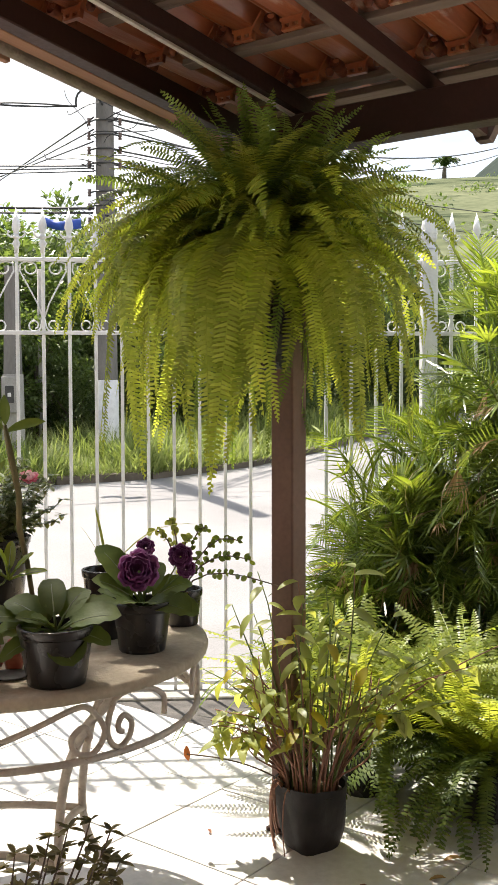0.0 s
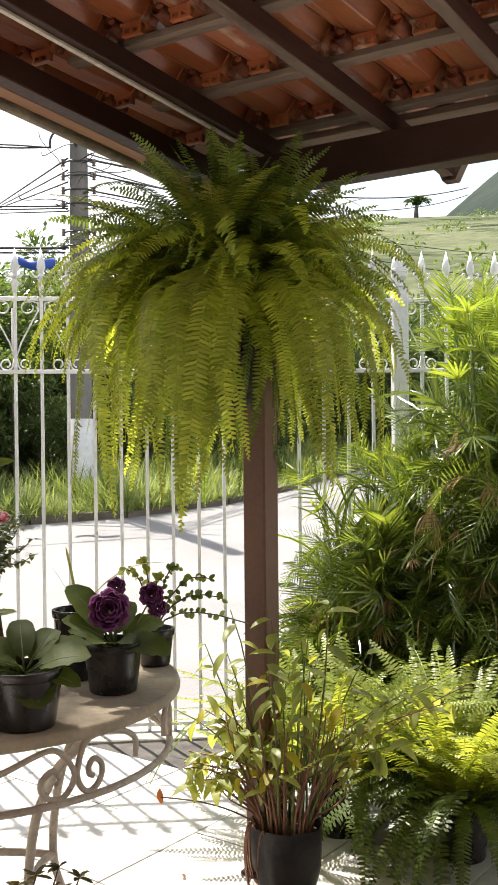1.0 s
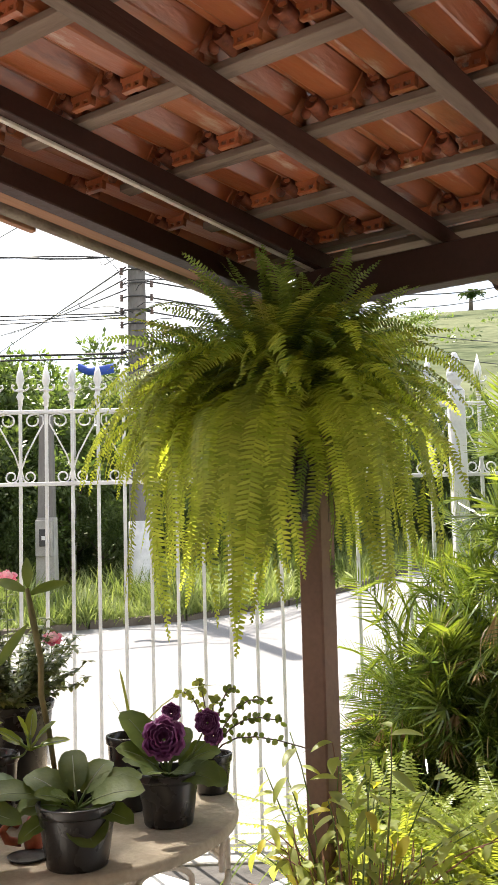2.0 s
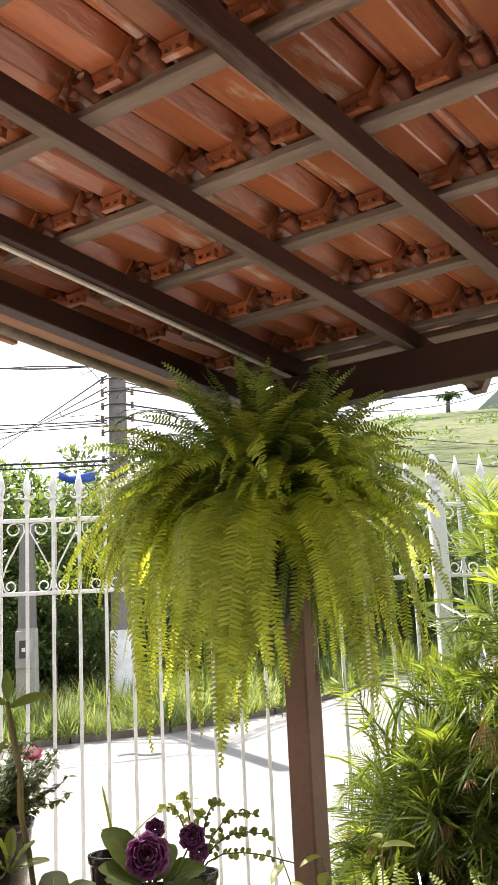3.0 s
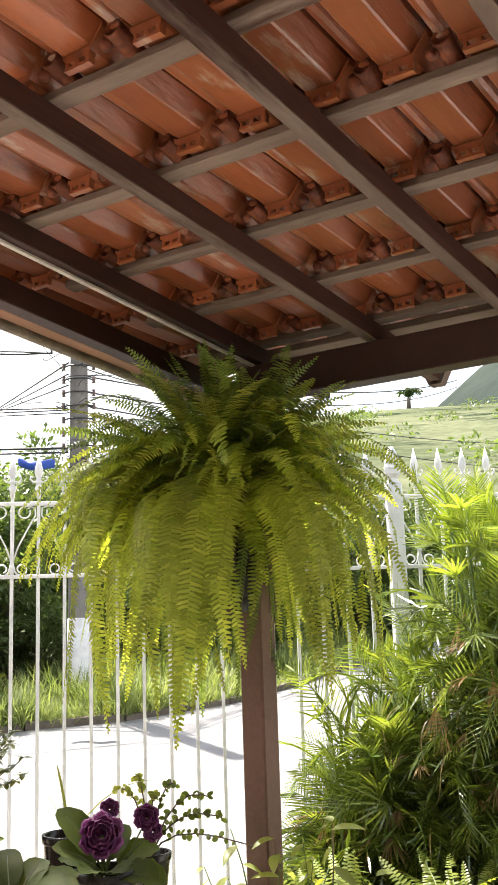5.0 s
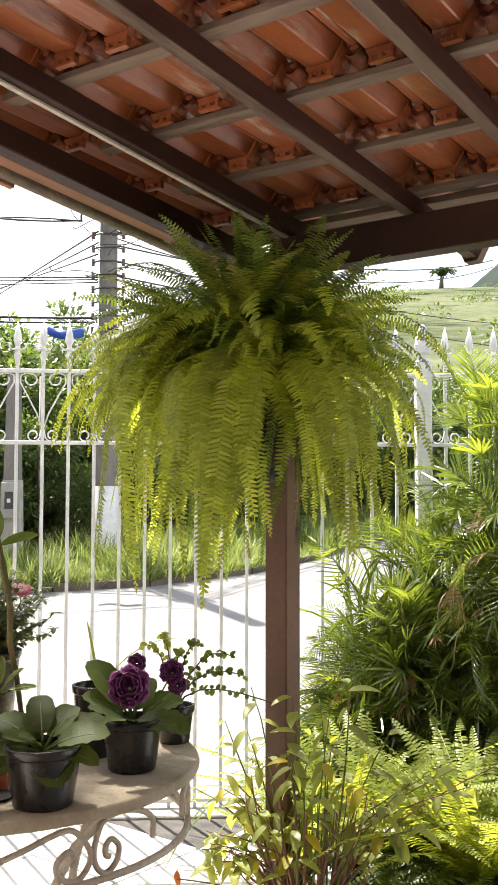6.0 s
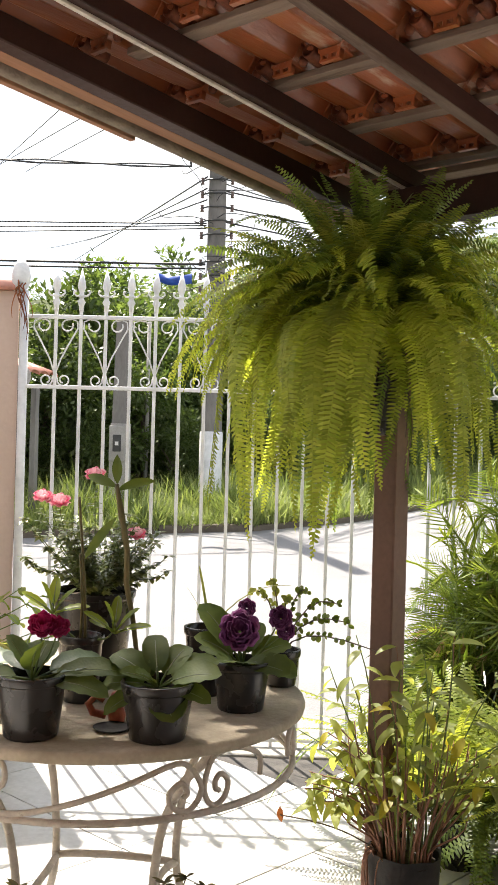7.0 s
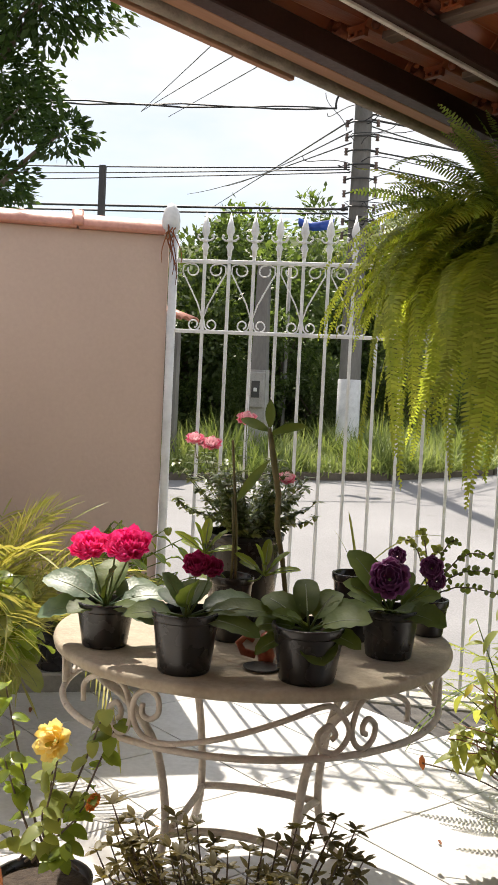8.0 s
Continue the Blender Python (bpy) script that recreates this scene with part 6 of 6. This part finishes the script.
def build_azalea():
    plant = thing("azalea_bush", "small dark-leaved azalea bush in a pot on the floor", "shrub", (-0.56, 2.02, 0.004))
    part("pot", Shape().lathe(pot_shape(0.11, 0.14, 0.26)), M_POT, plant)
    rnd = random.Random(23)
    s = Shape()
    for i in range(120):
        az, r = rnd.uniform(0, 6.28), 0.33 * rnd.random() ** 0.5
        bump = 0.07 * math.sin(az * 2 + 1.0) * r / 0.33
        tip = Vector((r * math.cos(az), 0.6 * r * math.sin(az), 0.59 + bump + rnd.uniform(-0.18, 0.06) - 0.25 * r * rnd.random()))
        path = bezier((0.04 * math.cos(az), 0.04 * math.sin(az), 0.24), (tip.x * 0.4, tip.y * 0.4, 0.36), (tip.x * 0.85, tip.y * 0.85, tip.z - 0.12), tip, 9)
        tw = part("twig", Shape().tube(path[::2] + [path[-1]], [0.004, 0.0035, 0.003, 0.0025, 0.002, 0.0015], 5), M_WOODY, plant)
        for k in range(3, 10):
            for _ in range(4 + (k == 9) * 4):
                d = arc_way(rnd.uniform(0, 6.28), rnd.uniform(0.0, 0.9))
                s.leaf(path[k], d, (0, 0, 1), rnd.uniform(0.020, 0.042), rnd.uniform(0.012, 0.017), 0.35, 0.2, 4)
    tagged(part("foliage", s, M_AZAL, plant), kind="stuff")


def build_hibiscus():
    plant = pot_thing("potted_hibiscus", "hibiscus with yellow bloom and orange bud in black pot", "potted plant", -1.215, 2.48, 0.004, 0.11, 0.14, 0.20)
    rnd = random.Random(29)
    soft, fresh = ([Shape().leaf((0, 0, 0), (1, 0, 0), (0, 0, 1), 0.060, 0.038, 0.5 + 0.3 * i, 0.2, 6, 0.05, 0.75, 0.65).mesh("leaf", m, True) for i in range(3)] for m in (M_VINE, M_PALMY))
    tips = [(0.085, -0.10, 0.64), (0.16, -0.07, 0.49), (0.17, 0.0, 0.70), (-0.10, -0.05, 0.55), (0.0, 0.05, 0.50), (-0.13, 0.0, 0.74), (0.05, -0.12, 0.45), (0.20, 0.02, 0.66), (-0.05, -0.1, 0.38), (0.11, -0.1, 0.36)]
    for i, t in enumerate(tips):
        path = bezier((0.02 * i - 0.07, 0, 0.24), (t[0] * 0.3, t[1] * 0.3, 0.34), (t[0] * 0.8, t[1] * 0.8, t[2] - 0.1), t, 9)
        part("stem", Shape().tube(path[::2] + [path[-1]], [0.004, 0.0036, 0.0032, 0.0028, 0.0024, 0.002], 6), M_WOODY, plant)
        for k in range(4, 10):
            for _ in range(2):
                put_leaf(plant, (fresh if i % 2 else soft)[rnd.randrange(3)], path[k], arc_way(rnd.uniform(0, 6.28), rnd.uniform(-0.5, 0.4)), (0, -0.4, 1), rnd.uniform(0.75, 1.25))
    ruffle(plant, (0.085, -0.13, 0.645), (-0.1, -0.85, 0.35), 0.052, M_YELLOW, 4, "bloom", 0.8)
    ruffle(plant, (0.165, -0.08, 0.480), (0.9, -0.3, -0.2), 0.028, M_ORANGE, 4, "faded_bloom", 0.8, 0.5)
    part("bud", Shape().lathe([(0.0, 0.0), (0.010, 0.01), (0.013, 0.03), (0.006, 0.055), (0.0, 0.065)], (0.06, -0.13, 0.50), 10), M_VINE, plant)
    part("dry_leaf", Shape().leaf((-0.07, -0.13, 0.30), (0.1, -0.2, -1), (0, -1, 0), 0.12, 0.045, 0.2, 0.5, 6), M_WITHER, plant, "curled red-brown dead leaf")


def build_corner_plants():
    palm = pot_thing("areca_palm", "pale yellow-green areca palm in a dark pot by the garden wall", "palm", -2.27, 3.92, 0.004, 0.14, 0.17, 0.30)
    rnd = random.Random(41)
    kinds = [palm_frond(0.74 + 0.06 * i, radians(82 - 6 * i), 1.9 + 0.3 * i, 0.20, M_ARECA, "frond", 24, 0.0105, 0.25) for i in range(5)]
    for i in range(60):
        az = rnd.uniform(0, 6.28)
        part("frond", kinds[i % 5], None, palm).matrix_basis = Matrix.Translation((0.07 * math.cos(az), 0.07 * math.sin(az), 0.23)) @ Matrix.Rotation(az, 4, "Z") @ Matrix.Rotation(radians(rnd.uniform(-25, 25)), 4, "X") @ Matrix.Scale(rnd.uniform(0.95, 1.32), 4)
    for k, (name, label, x, y, count, reach, lo, hi, lean, L, W) in enumerate((
            ("leafy_shrub", "light green broad-leaved shrub beside the areca palm", -2.20, 3.52, 26, 0.24, 0.45, 0.84, (0.26, 0.10), 0.15, 0.085),
            ("leafy_shrub", "fresh green leafy shrub growing behind the table", -2.19, 4.72, 26, 0.22, 0.50, 0.86, (0.58, -0.30), 0.09, 0.04))):
        bush = pot_thing(name, label, "shrub", x, y, 0.102 if k else 0.004, 0.09, 0.115, 0.22)
        for i in range(count):
            az, r = rnd.uniform(0, 6.28), rnd.uniform(0.05, reach)
            tip = Vector((r * math.cos(az) + lean[0], r * math.sin(az) + lean[1], rnd.uniform(lo, hi)))
            path = bezier((0.03 * math.cos(az), 0.03 * math.sin(az), 0.18), (tip.x * 0.2, tip.y * 0.2, 0.45), (tip.x * 0.8, tip.y * 0.8, tip.z - 0.08), tip, 7)
            stem(bush, path, 0.004)
            for j in range(3, 8):
                broad_leaf(bush, path[j], rnd.uniform(0, 6.28), rnd.uniform(-0.7, 0.3), rnd.uniform(0.7, 1.15) * L, W, M_PALMY if rnd.random() < 0.55 else M_VINE, 1.0)


build_bag_plant()
build_azalea()
build_hibiscus()
build_corner_plants()


# ---------------- small things ----------------
def build_small_things():
    rnd = random.Random(77)
    for x, y, size, m in ((-2.13, 4.33, 0.05, M_WITHER), (-1.62, 4.06, 0.045, M_DRY), (-1.55, 3.84, 0.05, M_DRY), (-0.16, 3.53, 0.03, M_WITHER), (-1.16, 3.29, 0.035, M_DRY), (0.62, 3.16, 0.06, M_DRY), (0.78, 3.02, 0.05, M_WITHER), (0.46, 2.98, 0.055, M_DRY), (0.20, 2.86, 0.04, M_WITHER), (-0.28, 3.05, 0.035, M_DRY), (0.70, 3.30, 0.07, M_DRY), (0.34, 3.12, 0.05, M_WITHER)):
        az = rnd.uniform(0, 6.28)
        leaf = Shape().leaf((0, 0, 0.012), (1, 0, 0.05), (0, 0, 1), size, size * 0.42, 0.5, 0.5, 5)
        ob = single("fallen_leaf", leaf, m, "small dry brown leaf fallen on the tiles", "leaf", group="leaves on the floor")
        ob.matrix_basis = pose(x, y, 0.002, 0, 0, math.degrees(az))
    tuft = thing("dry_vine", "withered brown vine hanging on the fence end post", "vine", FENCE_M @ Vector((-1.40, -0.05, 2.40)))
    for i in range(9):
        a = Vector((rnd.uniform(-0.02, 0.04), -0.01, rnd.uniform(-0.02, 0.05)))
        b = a + Vector((rnd.uniform(-0.05, 0.06), rnd.uniform(-0.02, 0.02), -rnd.uniform(0.12, 0.28)))
        part("tendril", Shape().tube(bezier(a, a + Vector((rnd.uniform(-0.05, 0.05), -0.02, -0.03)), b + Vector((rnd.uniform(-0.04, 0.04), 0, 0.1)), b, 7), [0.004, 0.0038, 0.0035, 0.003, 0.003, 0.0025, 0.002, 0.0015], 5), M_WITHER, tuft)
    shed = thing("shed_roof", "end of a low clay tiled roof behind the garden wall", "roof", (-4.25, 11.95, 0.0), -18)
    for i in range(4):
        s = Shape()
        vs = [(x, 0.10 * math.cos(a) + 0.2 * i, 2.62 - 0.32 * (x + 0.35) + 0.05 * math.sin(a)) for x in (-0.35, 0.24) for a in (math.pi * j / 8 for j in range(9))]
        vs += [(x, y, z - 0.02) for x, y, z in vs]
        f = [(j, j + 1, 10 + j, 9 + j) for j in range(8)] + [(18 + j, 27 + j, 28 + j, 19 + j) for j in range(8)] + [(9 + j, 10 + j, 28 + j, 27 + j) for j in range(8)] + [(j, 18 + j, 19 + j, j + 1) for j in range(8)]
        part("roof_tile", s.add(vs, f), M_RIDGE, shed)
    for x, y in ((-0.28, 0.0), (-0.28, 0.6), (0.18, 0.3)):
        part("post", Shape().box((x - 0.04, y - 0.04, 0.3), (x + 0.04, y + 0.04, 2.42 - 0.30 * (x + 0.3)), ch=0.004), M_POLED, shed, smooth=False)
    dish = thing("satellite_dish", "pale grey round dish on a post behind the garden wall", "satellite dish", (-4.03, 11.7, 0.3))
    tilt = Matrix.Translation((0, 0, 2.02)) @ Matrix.Rotation(radians(70), 4, "X")
    bowl = Shape().lathe([(0.0, 0.03), (0.08, 0.036), (0.145, 0.055), (0.16, 0.07), (0.163, 0.066), (0.15, 0.045), (0.08, 0.022), (0.0, 0.016)], (0, 0, 0), 24)
    bowl.v = [tilt @ Vector(v) for v in bowl.v]
    part("bowl", bowl, M_POLE, dish)
    part("mast", Shape().tube([(0, 0.05, 0), (0, 0.05, 1.95)], 0.02, 8), M_POLED, dish)


build_small_things()
